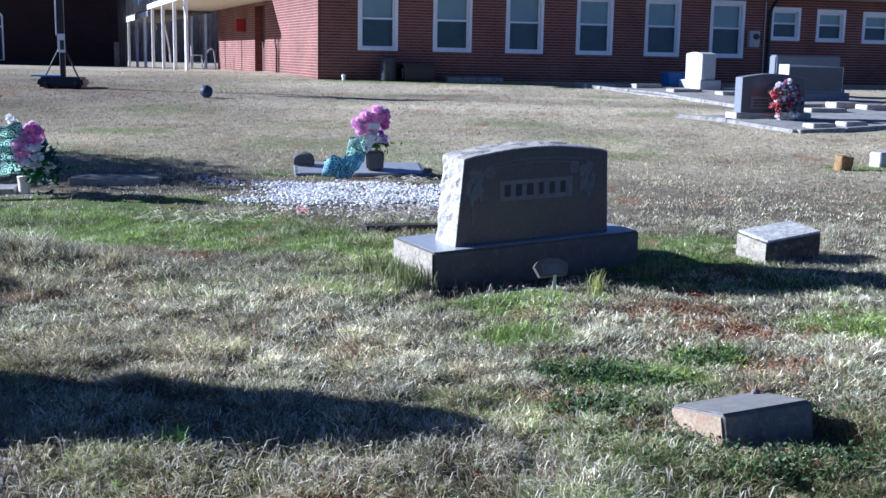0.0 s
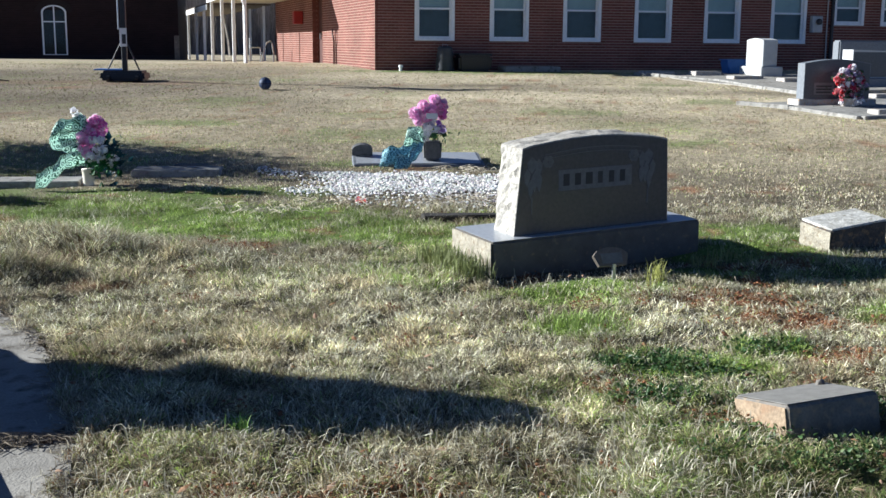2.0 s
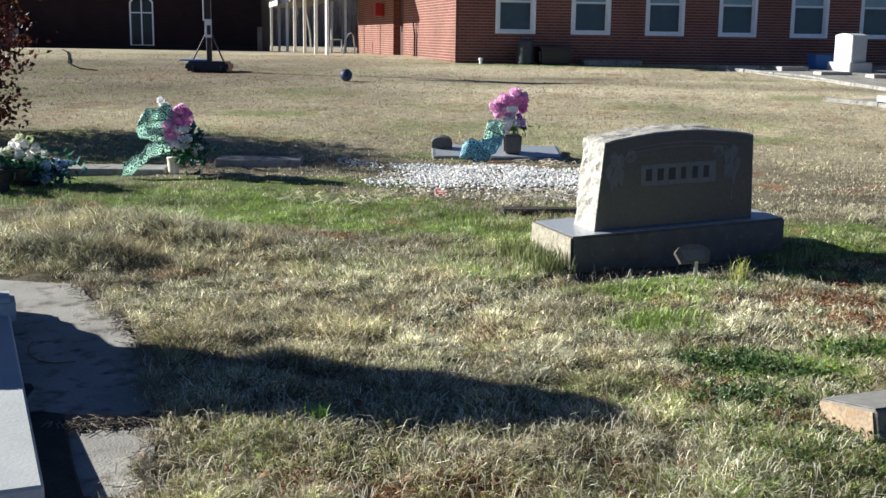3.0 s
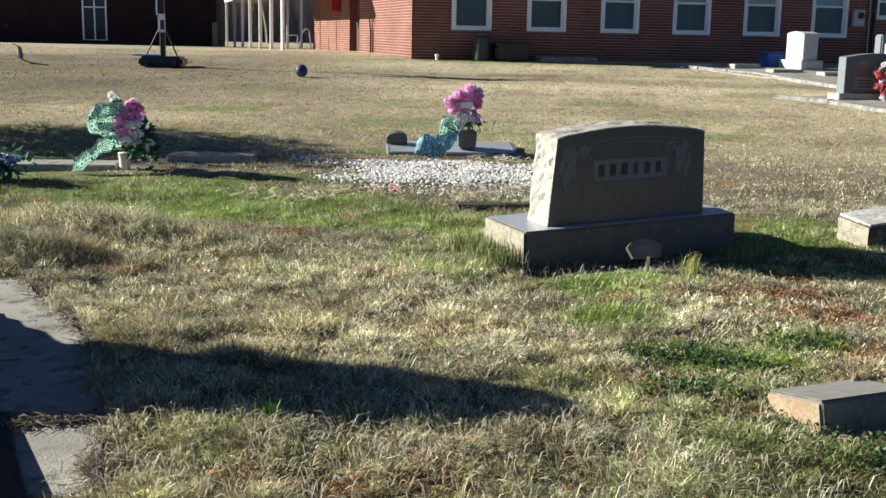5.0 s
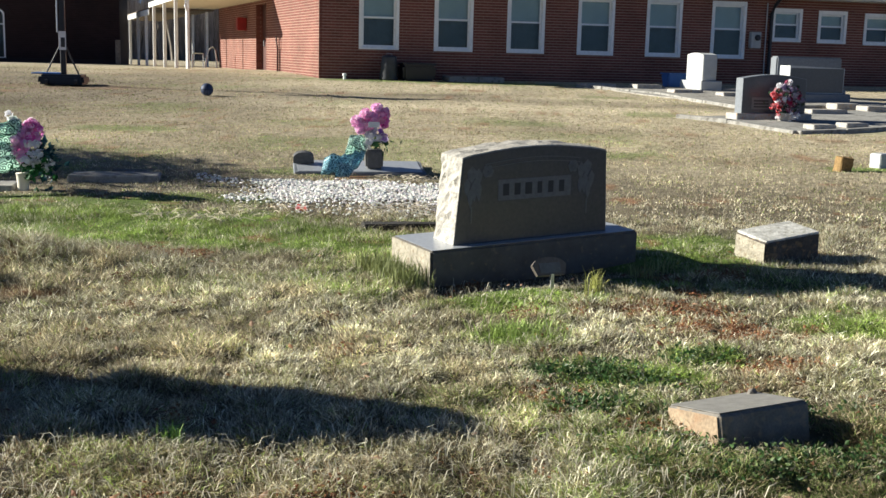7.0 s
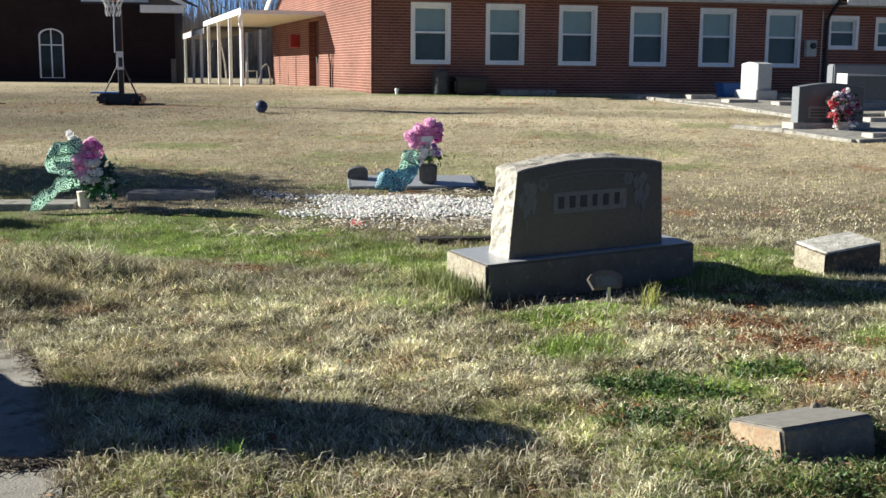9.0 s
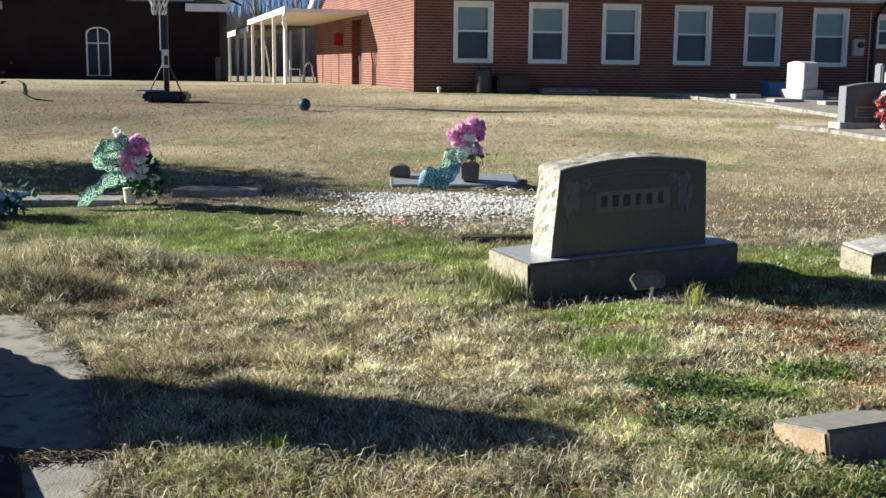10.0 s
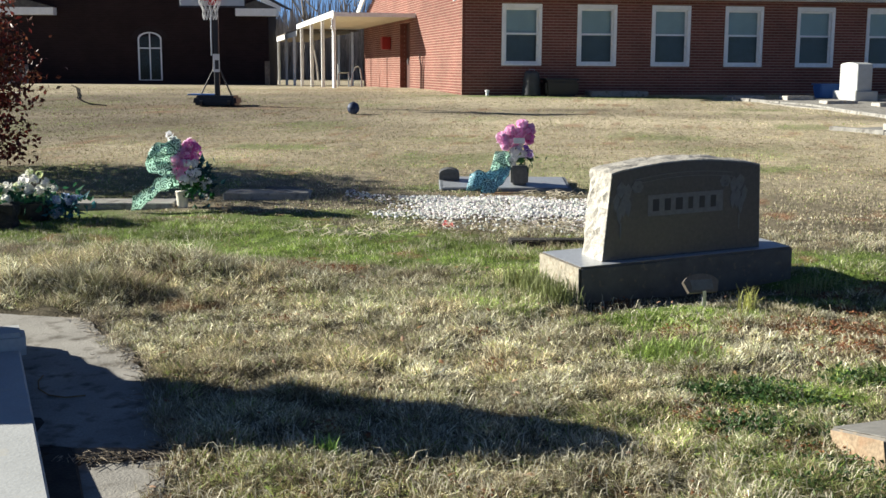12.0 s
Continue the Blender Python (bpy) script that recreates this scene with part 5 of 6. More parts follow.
# white die carries the sunlit end, the dark plate paints the shaded front
part("die", bm, MARBLE, g3)
part("shaded_face", box(-.66, .60, -.206, -.202, .22, .73), GRANITE, g3, "thin dark plate that gives the front its shaded tone")
g4 = thing("tall_granite_headstone", at(8.25, 26.9, 14), "broad dark gray granite headstone behind the others", "gravestone")
part("base", box(-1.0, .95, -.25, .25, -.05, .2, .02), GRANITE_BLUE, g4)
part("die", box(-.85, .85, -.15, .15, .2, .93, .03, seg=2), GRANITE_BLUE, g4)
for x, y, w, d, h, tn in ((3.6, 28.55, .78, .5, .13, 14), (4.75, 28.3, .66, .5, .15, 14), (5.45, 26.9, .75, .4, .1, 16), (6.4, 26.1, .7, .4, .12, 14),
                         (6.95, 21.3, .75, .35, .12, 14), (7.75, 22.7, .5, .4, .14, 14), (5.85, 18.1, .42, .3, .12, 18), (6.5, 18.5, .42, .3, .12, 18), (8.3, 22.3, .7, .4, .12, 14)):
    worn_block("flat_headstone", at(x, y, tn, .02), w, d, h * .7, MARBLE_OLD, "low pale marble grave marker", int(x * 10), cuts=3, amount=.006)
tub = thing("blue_tub", at(5.75, 29.6, 14), "blue plastic tub beside the white headstone", "tub")
part("tub_shell", box(-.28, .28, -.2, .2, 0, .34, .03, taper=-.05, seg=2), BLUE_PLASTIC, tub)
part("tub_rim", box(-.35, .35, -.27, .27, .34, .37, .01), BLUE_PLASTIC, tub)

# ---- cracked concrete pad, ledger and tall stone beside the camera ----
def pad_piece(outline, top, seed, parent, mat=CONCRETE, name="slab", label=""):
    r = random.Random(seed)
    pts = []
    for (x0, y0), (x1, y1) in zip(outline, outline[1:] + outline[:1]):
        n = max(2, int(math.hypot(x1 - x0, y1 - y0) / .05))
        for k in range(n):
            f = k / n
            j = 0 if k == 0 else .028
            px, py = x0 + (x1 - x0) * f, y0 + (y1 - y0) * f
            wob = 1.6 * noise.noise(Vector((px * 4, py * 4, .3))) + .9 * noise.noise(Vector((px * 13, py * 13, .7)))
            pts.append((px + j * wob, py + j * wob * .6))
    bm = bmesh.new()
    up = [bm.verts.new((x, y, float(np.interp(y, SLOPE_Y, SLOPE_Z)) + top)) for x, y in pts]
    lo = [bm.verts.new((x, y, float(np.interp(y, SLOPE_Y, SLOPE_Z)) - .12)) for x, y in pts]
    bm.faces.new(up)
    for i in range(len(pts)):
        j = (i + 1) % len(pts)
        bm.faces.new((lo[i], lo[j], up[j], up[i]))
    bmesh.ops.triangulate(bm, faces=[f for f in bm.faces if len(f.verts) > 4])
    bmesh.ops.recalc_face_normals(bm, faces=bm.faces[:])
    return part(name, bm, mat, parent, label)


pad = thing("concrete_pad", pose(0, 0, 0), "cracked old concrete pad edged by dry grass", "pavement", kind="structure")
pad_piece([(-6.5, 4.3), (-2.42, 4.22), (-2.1, 4.16), (-1.8, 4.19), (-1.74, 4.36), (-2.02, 4.9), (-2.45, 5.5), (-2.95, 6.12), (-3.4, 6.15), (-6.5, 6.3)], .018, 1, pad)
pad_piece([(-6.5, 3.4), (-2.1, 3.42), (-1.5, 3.46), (-1.6, 3.86), (-1.72, 4.11), (-1.86, 4.10), (-2.04, 4.02), (-2.44, 4.16), (-6.5, 4.25)], .015, 2, pad)
pad_piece([(-6.5, .2), (-1.0, .2), (-1.2, 2.2), (-1.48, 3.42), (-2.1, 3.385), (-6.5, 3.36)], .014, 3, pad)
LD = 30.5
ledger = thing("marble_ledger", pose(-2.95, 5.33, gz(-2.95, 5.33), 0, 0, LD), "white marble ledger slab with a low headblock", "gravestone")
part("slab", box(-.9, 0, -2.4, 0, -.05, .10, .01), MARBLE, ledger)
part("headblock", box(-.95, .03, .01, .25, -.05, .185, .025, seg=2), MARBLE, ledger)
# widened near-black plinth draws the shadow along the ledger
part("plinth", roughen(box(-.99, .13, -2.45, .3, -.1, .022, .01), 9, .022, 33), NEAR_BLACK, ledger, "plinth coloured near black for the shadow along the ledger")
tall = thing("tall_gravestone", pose(-3.85, 5.13, gz(-3.85, 5.13), 0, 0, 0), "tall tapering marble gravestone on a stepped base", "gravestone")
bm = prism([(-.80, -.05), (.42, -.05), (.42, .40), (.40, .43), (.31, .46), (.27, .51), (.16, .55), (.08, .60), (-.74, .60), (-.80, .54)], -.3, .3)
bmesh.ops.rotate(bm, cent=(0, 0, 0), matrix=Euler((0, 0, radians(90))).to_matrix(), verts=bm.verts[:])
part("base", bm, MARBLE, tall, "base with a rounded shoulder")
o = [(-.66, .601), (.07, .601), (.16, .68), (.25, .84), (.27, 1.10), (.26, 1.40), (.20, 1.53), (.10, 1.60), (-.02, 1.61), (-.14, 1.56), (-.31, 1.42), (-.46, 1.25), (-.56, 1.06), (-.65, .88)]
bm = prism(o, -.14, .14)
bmesh.ops.rotate(bm, cent=(0, 0, 0), matrix=Euler((0, 0, radians(90))).to_matrix(), verts=bm.verts[:])
part("die", bm, MARBLE, tall)


# ---- trees and shrub ----
def limb(bm, p, d, length, r, depth, rng2, sides, kids, tips):
    pts, rad = [Vector(p)], [r]
    n = 4
    for k in range(n):
        d = (d + Vector((rng2.uniform(-.16, .16), rng2.uniform(-.16, .16), rng2.uniform(-.02, .12)))).normalized()
        pts.append(pts[-1] + d * length / n)
        rad.append(r * (1 - .55 * (k + 1) / n))
    tube(pts, rad, sides if depth > 1 else 3, bm, cap=False)
    if depth == 0:
        tips.append(pts[-1])
        return
    for k in range(kids):
        i = rng2.choice((2, 3, 4)) if k else 4
        a = rng2.uniform(0, 6.28)
        spread = rng2.uniform(.35, .85) if k else rng2.uniform(.1, .3)
        side = d.orthogonal().normalized()
        side = (side * math.cos(a) + d.cross(side) * math.sin(a)).normalized()
        nd = (d * (1 - spread * .5) + side * spread + Vector((0, 0, .12))).normalized()
        limb(bm, pts[i], nd, length * rng2.uniform(.55, .8), max(rad[i] * rng2.uniform(.55, .8), .008), depth - 1, rng2, sides, kids, tips)


def bare_tree(x, y, h, seed, label="tall leafless winter tree behind the buildings"):
    r = random.Random(seed)
    t = thing("tree", pose(x, y, gz(x, y) - .1), label, "tree", "bare trees behind")
    bm, tips = bmesh.new(), []
    limb(bm, (0, 0, 0), Vector((0, 0, 1)), h * .38, h * .011, 1, r, 7, 4, tips)
    part("trunk", bm, BARK, t)
    bm = bmesh.new()
    for p in tips:
        for k in range(2):
            limb(bm, p, Vector((r.uniform(-.6, .6), r.uniform(-.6, .6), r.uniform(.3, 1))).normalized(), h * .2, h * .0042, 2, r, 4, 5, [])
    part("crown", bm, TWIG, t, "fine grey-brown twigs")
    return t


r0 = random.Random(77)
for k in range(26):
    ang = radians(-9 + 1.25 * k + r0.uniform(-.5, .5))
    dist = r0.uniform(68, 105)
    x, y = -math.sin(ang) * dist, math.cos(ang) * dist
    if k % 2 == 0 or ang > radians(-2):
        bare_tree(x, y, r0.uniform(11, 19), k)


def thicket():
    """Distant scrub that closes the view between the buildings."""
    rng3 = np.random.default_rng(55)
    n = 26000
    ang = np.radians(rng3.uniform(-2, 34, n))
    dist = rng3.uniform(95, 125, n)
    x, y = -np.sin(ang) * dist, np.cos(ang) * dist
    h = rng3.uniform(1.5, 6.2, n) * (.6 + .8 * vn(x, y, 9, 3))
    w = rng3.uniform(.02, .075, n)
    lean = rng3.normal(0, .12, n) * h
    z = np.interp(y, SLOPE_Y, SLOPE_Z)
    V = np.stack([np.stack([x - w, y, z], -1), np.stack([x + w, y, z], -1), np.stack([x + lean + w * .3, y, z + h], -1), np.stack([x + lean - w * .3, y, z + h], -1),
                  np.stack([x, y - w, z], -1), np.stack([x, y + w, z], -1), np.stack([x + lean, y, z + h], -1)], 1).reshape(-1, 3)
    i = 7 * np.arange(n)[:, None]
    F = [tuple(q) for q in (i + np.array([0, 1, 2, 3])).tolist()] + [tuple(q) for q in (i + np.array([4, 5, 6])).tolist()]
    tint = np.repeat(rng3.uniform(.6, 1.3, (n, 1)) * np.array((.33, .30, .28)), 7, 0)
    ob = new("far_woods", mesh_from("far_woods", V, F, tint, leafy("far_stems", .0, .95)))
    tagged(ob, "grey-brown leafless woods in the distance", "woods", kind="stuff")


thicket()


def red_shrub(x, y):
    t = thing("shrub", at(x, y), "small tree with dark red-brown autumn leaves", "tree")
    r = random.Random(5)
    bm, tips = bmesh.new(), []
    for k in range(5):
        limb(bm, (r.uniform(-.1, .1), r.uniform(-.1, .1), -.05), Vector((r.uniform(-.6, .6), r.uniform(-.6, .6), 1)).normalized(), 1.0, .03, 2, r, 6, 4, tips)
    part("trunk", bm, BARK, t)
    rg = np.random.default_rng(6)
    pts = []
    for p in tips:
        pts += scatter(rg, tuple(p), (.17, .17, .17), 150 if p.z < 1.3 else 90)
    for k in range(8200):
        a = rg.uniform(0, 6.28)
        z = rg.uniform(.10, 2.1)
        rr = rg.uniform(.2, 1.2) ** .8 * (1.1 - .12 * abs(z - .9) + .25 * noise.noise(Vector((math.cos(a) * 2, math.sin(a) * 2, z * 2.5))))
        pts.append((rr * math.cos(a), rr * math.sin(a), z))
    V, F, T = leaf_mesh(pts, 8, .075, (.16, .028, .02))
    mix = np.repeat(rg.uniform(0, 1, len(pts)), 5)
    T = np.where((mix > .75)[:, None], np.array((.16, .06, .03)), T)
    T = np.where((mix < .35)[:, None], np.array((.07, .025, .018)), T)
    tinted("crown", (V, F, T), LEAF, t, "dark red and brown leaves")


red_shrub(-7.85, 12.3)

rb = [(-16.7, 34.5), (-15.6, 32.5), (-14.6, 30.5), (-13.1, 27.4), (-12.6, 26.3), (-11.8, 24.9), (-11.15, 23.84), (-10.6, 23.5)]
# tube added in place of an unidentified dark line across the lawn
hose = thing("lawn_line", pose(0, 0, 0), "thin black tube standing in for a crooked dark line on the lawn", "hose")
part("line_run", tube([(x, y, gz(x, y) + .03) for x, y in rb], [.012, .014, .015, .015, .015, .016, .015, .012], 7), MATT_BLACK, hose)

# ---- grass ----
KEEP_OUT = [(.477, 7.665, 29.4, .84, .31), (1.29, 4.62, 27, .27, .18), (2.397, 8.139, 27.7, .26, .17), (-.98, 12.15, 9, .7, .22),
            (-4.75, 10.2, 12, .75, .21), (-3.28, 10.95, 10, .42, .19)]


def bare(x, y):
    out = np.zeros(len(x), bool)
    for cx, cy, a, hx2, hy2 in KEEP_OUT:
        c, s = math.cos(radians(a)), math.sin(radians(a))
        lx, ly = (x - cx) * c + (y - cy) * s, -(x - cx) * s + (y - cy) * c
        out |= (abs(lx) < hx2) & (abs(ly) < hy2)
    edge = PAD_EDGE(y) - .06 + (vn(x, y, .12, 61) - .5) * .26
    out |= (x < edge) & (y < 6.3 + (vn(x, y, .15, 62) - .5) * .12)
    out |= (x > np.interp(y, [17.4, 19.7, 22.2, 23.5, 26, 29], [5.3, 3.95, 5.6, 5.2, 4.75, 3.1])) & (y > 17.5) & (y < 29)
    wall = CORNER.y + (x - CORNER.x) * math.tan(radians(A_MAIN)) - .05
    out |= (y > wall) & (x > CORNER.x)
    return out


def grass(name, count, y0, y1, hgt, wid, seed, label, wide=(-.62, .48), shift=0.0):
    """Blades over the stretch of lawn between y0 and y1, thinning with distance; matted in clumps where the turf is rough."""
    rg = np.random.default_rng(seed)
    y = (y0 ** .6 + (y1 ** .6 - y0 ** .6) * rg.uniform(0, 1, count)) ** (1 / .6)
    x = rg.uniform(*wide, count) * y + rg.uniform(-.3, .3, count)
    y = y + shift
    ok = ~bare(x, y)
    ok &= rg.uniform(0, 1, count) > gravel_amount(x, y) * np.where(y > 9.9, .84, .5)
    x, y = x[ok], y[ok]
    green, clay, dark = near_masks(x, y)
    rough = rough_turf(x, y)
    big, bx0, by0, own = tussock(x, y, .34)
    fine, fx0, fy0, own2 = tussock(x + 3.3, y + 1.7, .15)
    dome = np.clip(.6 * big + .6 * fine, 0, 1)
    even = np.clip((y - 9) / 5, 0, 1) * .75
    patch = np.clip(vn(x, y, .055, 78) * .42 + vn(x, y, .12, 71) * .42 + vn(x, y, .3, 72) * .4 + vn(x, y, .9, 75) * .25 - .22, 0, 1.1)
    patch = patch * (1 - even) + .52 * even
    clump = patch * (1 - rough * .65) + dome * rough * .75
    m = len(x)
    ok = rg.uniform(0, 1, m) > np.maximum(clay * .75, dark * .7)
    ok &= rg.uniform(0, 1, m) < np.where(rough > .4, .30 + .9 * clump, .04 + clump ** 1.25 * 1.45)
    x, y, green, clump, rough, own, own2, dome = [v[ok] for v in (x, y, green, clump, rough, own, own2, dome)]
    ox, oy = (bx0 * .7 + fx0 * .6)[ok], (by0 * .7 + fy0 * .6)[ok]
    n = len(x)
    isg = rg.uniform(0, 1, n) < green * (.5 + .5 * vn(x, y, .18, 79)) + .05 + .09 * np.clip((y - 8.6) / 5, 0, 1)
    isg |= rg.uniform(0, 1, n) < .3 * np.clip((x - .5) / .4, 0, 1) * np.clip((5.0 - y) / .5, 0, 1)
    h = hgt * (.25 + 1.35 * clump ** 1.3) * rg.uniform(.45, 1.35, n) * np.where(isg, .8, 1)
    h = h * (1 - rough) + rough * hgt * (.45 + .75 * dome) * rg.uniform(.35, 1.45, n)
    mound = np.exp(-((x + 3.2) / 1.0) ** 2 - ((y - 7.45) / .35) ** 2) + np.exp(-((x + 3.6) / .9) ** 2 - ((y - 6.72) / .22) ** 2)
    h *= 1 + 1.6 * mound
    c30, s30 = math.cos(radians(30)), math.sin(radians(30))
    lx, ly = (x - .477) * c30 + (y - 7.665) * s30, -(x - .477) * s30 + (y - 7.665) * c30
    h *= 1 - .6 * ((abs(lx) < 1.0) & (ly > -.75) & (ly < -.2))
    h *= 1 - .12 * np.clip((green - .3) * 2, 0, 1)
    w = wid * (.55 + 1.5 * rg.uniform(0, 1, n) ** 2.5)
    # blades fall outwards from the heart of their clump, many lie nearly flat
    a = vn(x, y, .22, 73) * 12 + rg.normal(0, 1.5, n)
    lie = rg.uniform(0, 1, n)
    bend = h * rg.uniform(.1, 1.0, n) * np.where(lie < .3, 2.0, .8)
    flat = rough * (lie < .35)
    dx, dy = np.cos(a) * bend + rough * ox * h * 1.1, np.sin(a) * bend + rough * oy * h * 1.1
    t = rg.uniform(0, 6.28, n)
    px, py = np.cos(t) * w / 2, np.sin(t) * w / 2
    z = ground_z(x, y) - .004
    kx, ky = rg.normal(0, .22, n) * h * (1 + rough), rg.normal(0, .22, n) * h * (1 + rough)
    mid, tip = h * .62 * (1 - .35 * flat), h * rg.uniform(.6, 1.15, n) * (1 - .65 * flat)
    V = np.stack([np.stack([x - px, y - py, z], -1), np.stack([x + px, y + py, z], -1),
                  np.stack([x + dx * .4 + kx + px * .8, y + dy * .4 + ky + py * .8, z + mid], -1), np.stack([x + dx * .4 + kx - px * .8, y + dy * .4 + ky - py * .8, z + mid], -1),
                  np.stack([x + dx, y + dy, z + tip], -1)], 1).reshape(-1, 3)
    i = 5 * np.arange(n)
    loops = np.stack([i, i + 1, i + 2, i + 3, i + 3, i + 2, i + 4], -1).ravel()
    starts = np.stack([7 * np.arange(n), 7 * np.arange(n) + 4], -1).ravel()
    spread = .57 - .37 * np.clip((y - 7) / 5, 0, 1)[:, None]
    soft = rough[:, None]
    tone = (.93 + spread * rg.uniform(-1, 1, (n, 1))) * (.62 + .75 * vn(x, y, .55, 74)[:, None] + .18 * soft) * ((.62 + .76 * vn(x, y, .06, 77)[:, None]) * (1 - soft) + soft * (.85 + .35 * own2[:, None]) * (.74 + .52 * vn(x, y, .05, 77)[:, None]))
    straw = np.where((rg.uniform(0, 1, n) < .3)[:, None], np.array((.46, .43, .30)), np.array((.78, .735, .57)))
    # brown and dark strands grow commoner below y 4.5 and darken that strip
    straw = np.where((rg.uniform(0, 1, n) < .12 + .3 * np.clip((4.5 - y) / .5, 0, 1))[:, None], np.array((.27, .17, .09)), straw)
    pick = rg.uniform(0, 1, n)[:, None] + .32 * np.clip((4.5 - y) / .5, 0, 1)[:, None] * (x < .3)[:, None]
    weedy = (np.clip((x - .5) / .4, 0, 1) * np.clip((5.0 - y) / .5, 0, 1))
    pick = pick + .42 * weedy[:, None]
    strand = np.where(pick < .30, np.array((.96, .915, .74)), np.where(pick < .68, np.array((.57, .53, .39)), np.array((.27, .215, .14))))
    straw = straw * (1 - soft) + soft * strand
    # some clumps are bleached, some weathered brown, some grey
    straw = straw * (1 - soft * (own[:, None] < .3) * np.array((.10, .15, .21))) * (1 - soft * np.array((-.04, -.05, -.02)))
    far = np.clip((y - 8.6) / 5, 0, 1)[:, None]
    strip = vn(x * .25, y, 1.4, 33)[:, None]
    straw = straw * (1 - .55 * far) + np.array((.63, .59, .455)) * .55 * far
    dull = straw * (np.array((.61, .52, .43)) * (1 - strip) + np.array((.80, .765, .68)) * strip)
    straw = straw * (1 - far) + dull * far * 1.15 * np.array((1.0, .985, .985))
    leaf = np.where((rg.uniform(0, 1, n) < .4)[:, None], np.array((.24, .35, .06)), np.array((.35, .44, .13)))
    straw = straw * (1 - worn_turf(x, y)[:, None] * np.array((.54, .55, .54)))
    olive = (rg.uniform(0, 1, n) < .17 + .2 * rough * (own2 > .7))[:, None] & ~isg[:, None]
    spot = np.clip((.40 - vn(x, y, .26, 76)) * 4, 0, 1)[:, None] * (1 - far)
    straw = straw * (1 - spot * (1 - .5 * soft) * (1 - np.array((.58, .50, .44))))
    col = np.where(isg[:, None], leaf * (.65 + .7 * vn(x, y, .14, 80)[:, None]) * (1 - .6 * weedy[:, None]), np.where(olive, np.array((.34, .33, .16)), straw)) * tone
    me = bpy.data.meshes.new(name)
    me.vertices.add(5 * n)
    me.vertices.foreach_set("co", V.astype(np.float32).ravel())
    me.loops.add(7 * n)
    me.loops.foreach_set("vertex_index", loops.astype(np.int32))
    me.polygons.add(2 * n)
    me.polygons.foreach_set("loop_start", starts.astype(np.int32))
    me.update(calc_edges=True)
    me.validate()
    c = me.color_attributes.new("tint", "FLOAT_COLOR", "POINT")
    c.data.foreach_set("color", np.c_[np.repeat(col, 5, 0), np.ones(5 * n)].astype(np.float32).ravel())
    me.materials.append(BLADE)
    return tagged(new(name, me), label, "grass", kind="stuff")


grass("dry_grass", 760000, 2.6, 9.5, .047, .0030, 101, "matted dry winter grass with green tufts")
grass("lawn_grass", 270000, 9.3, 20, .028, .0066, 102, "short dry lawn grass with green patches")
grass("near_turf", 45000, 6.0, 9.5, .044, .006, 104, "dry winter turf around the pad", wide=(-.9, .9), shift=-6.9)
grass("far_lawn_grass", 130000, 20, 34, .024, .013, 103, "short brownish lawn grass")


def tufts(name, spots, seed, col, label):
    """Clumps of longer blades: (x, y, blades, height, spread) each."""
    rg = random.Random(seed)
    V, F, T = [], [], []
    for x, y, n, h, spread in spots:
        z = gz(x, y)
        for k in range(n):
            a, b = rg.uniform(0, 6.28), (rg.uniform(.4, 1.3) if spread > .13 else rg.uniform(.1, .8))
            p = Vector((x + rg.gauss(0, spread * .5), y + rg.gauss(0, spread * .5), z - .01))
            hh = h * rg.uniform(.5, 1.1)
            q = p + Vector((math.cos(a) * b * hh * .35, math.sin(a) * b * hh * .35, hh * .65))
            e = p + Vector((math.cos(a) * b * hh, math.sin(a) * b * hh, hh * (1 - .3 * b)))
            s = Vector((-math.sin(a), math.cos(a), 0)) * (.0019 if h < .1 and col[0] > .5 else .0026)
            i = len(V)
            V += [p - s, p + s, q + s, q - s, e]
            F += [(i, i + 1, i + 2, i + 3), (i + 3, i + 2, i + 4)]
            T += [np.array(col) * rg.uniform(.6, 1.35)] * 5
    ob = new(name, mesh_from(name, [tuple(v) for v in V], F, np.array(T), BLADE))
    return tagged(ob, label, "grass", kind="stuff")


rw = random.Random(9)
tufts("yellow_tuft", [(.90, 6.82, 55, .2, .06)], 1, (.46, .47, .15), "tall yellow-green tuft before the headstone")
tufts("bright_tuft", [(-1.05, 4.2, 80, .12, .05)], 12, (.34, .52, .12), "small bright green grass tuft")
tufts("green_tufts", [(.42, 5.85, 90, .15, .16), (.3, 5.95, 60, .12, .14), (.55, 6.0, 60, .10, .14)], 2, (.30, .40, .11),
      "bright green spreading tufts in dry grass")
tufts("edge_grass", [(x, y, 70, .13, .12) for x, y in ((-.2, 6.9), (-.3, 7.0), (-.38, 7.15), (-.45, 7.3), (-.5, 7.45), (1.3, 7.4), (1.5, 7.6))], 3, (.30, .32, .13),
      "grass grown up round the headstone base")
tufts("base_tuft", [(x, y, 90, .19, .11) for x, y in ((-.24, 6.88), (-.3, 6.98), (-.36, 7.08), (-.42, 7.18), (-.5, 7.3))], 33, (.22, .25, .10),
      "long dull green grass leaning on the base's end")
spots = []
for k in range(130):
    cx, cy = rw.choice(((.85, 5.25), (.65, 4.85), (.7, 4.8), (1.3, 5.6), (1.05, 4.25), (1.5, 4.25), (1.75, 4.35), (1.0, 5.1), (.7, 5.35), (1.2, 4.1), (.95, 4.5), (1.65, 4.75), (.6, 5.3)))
    spots.append((cx + rw.gauss(0, .13), cy + rw.gauss(0, .06), 40, .06, .1))


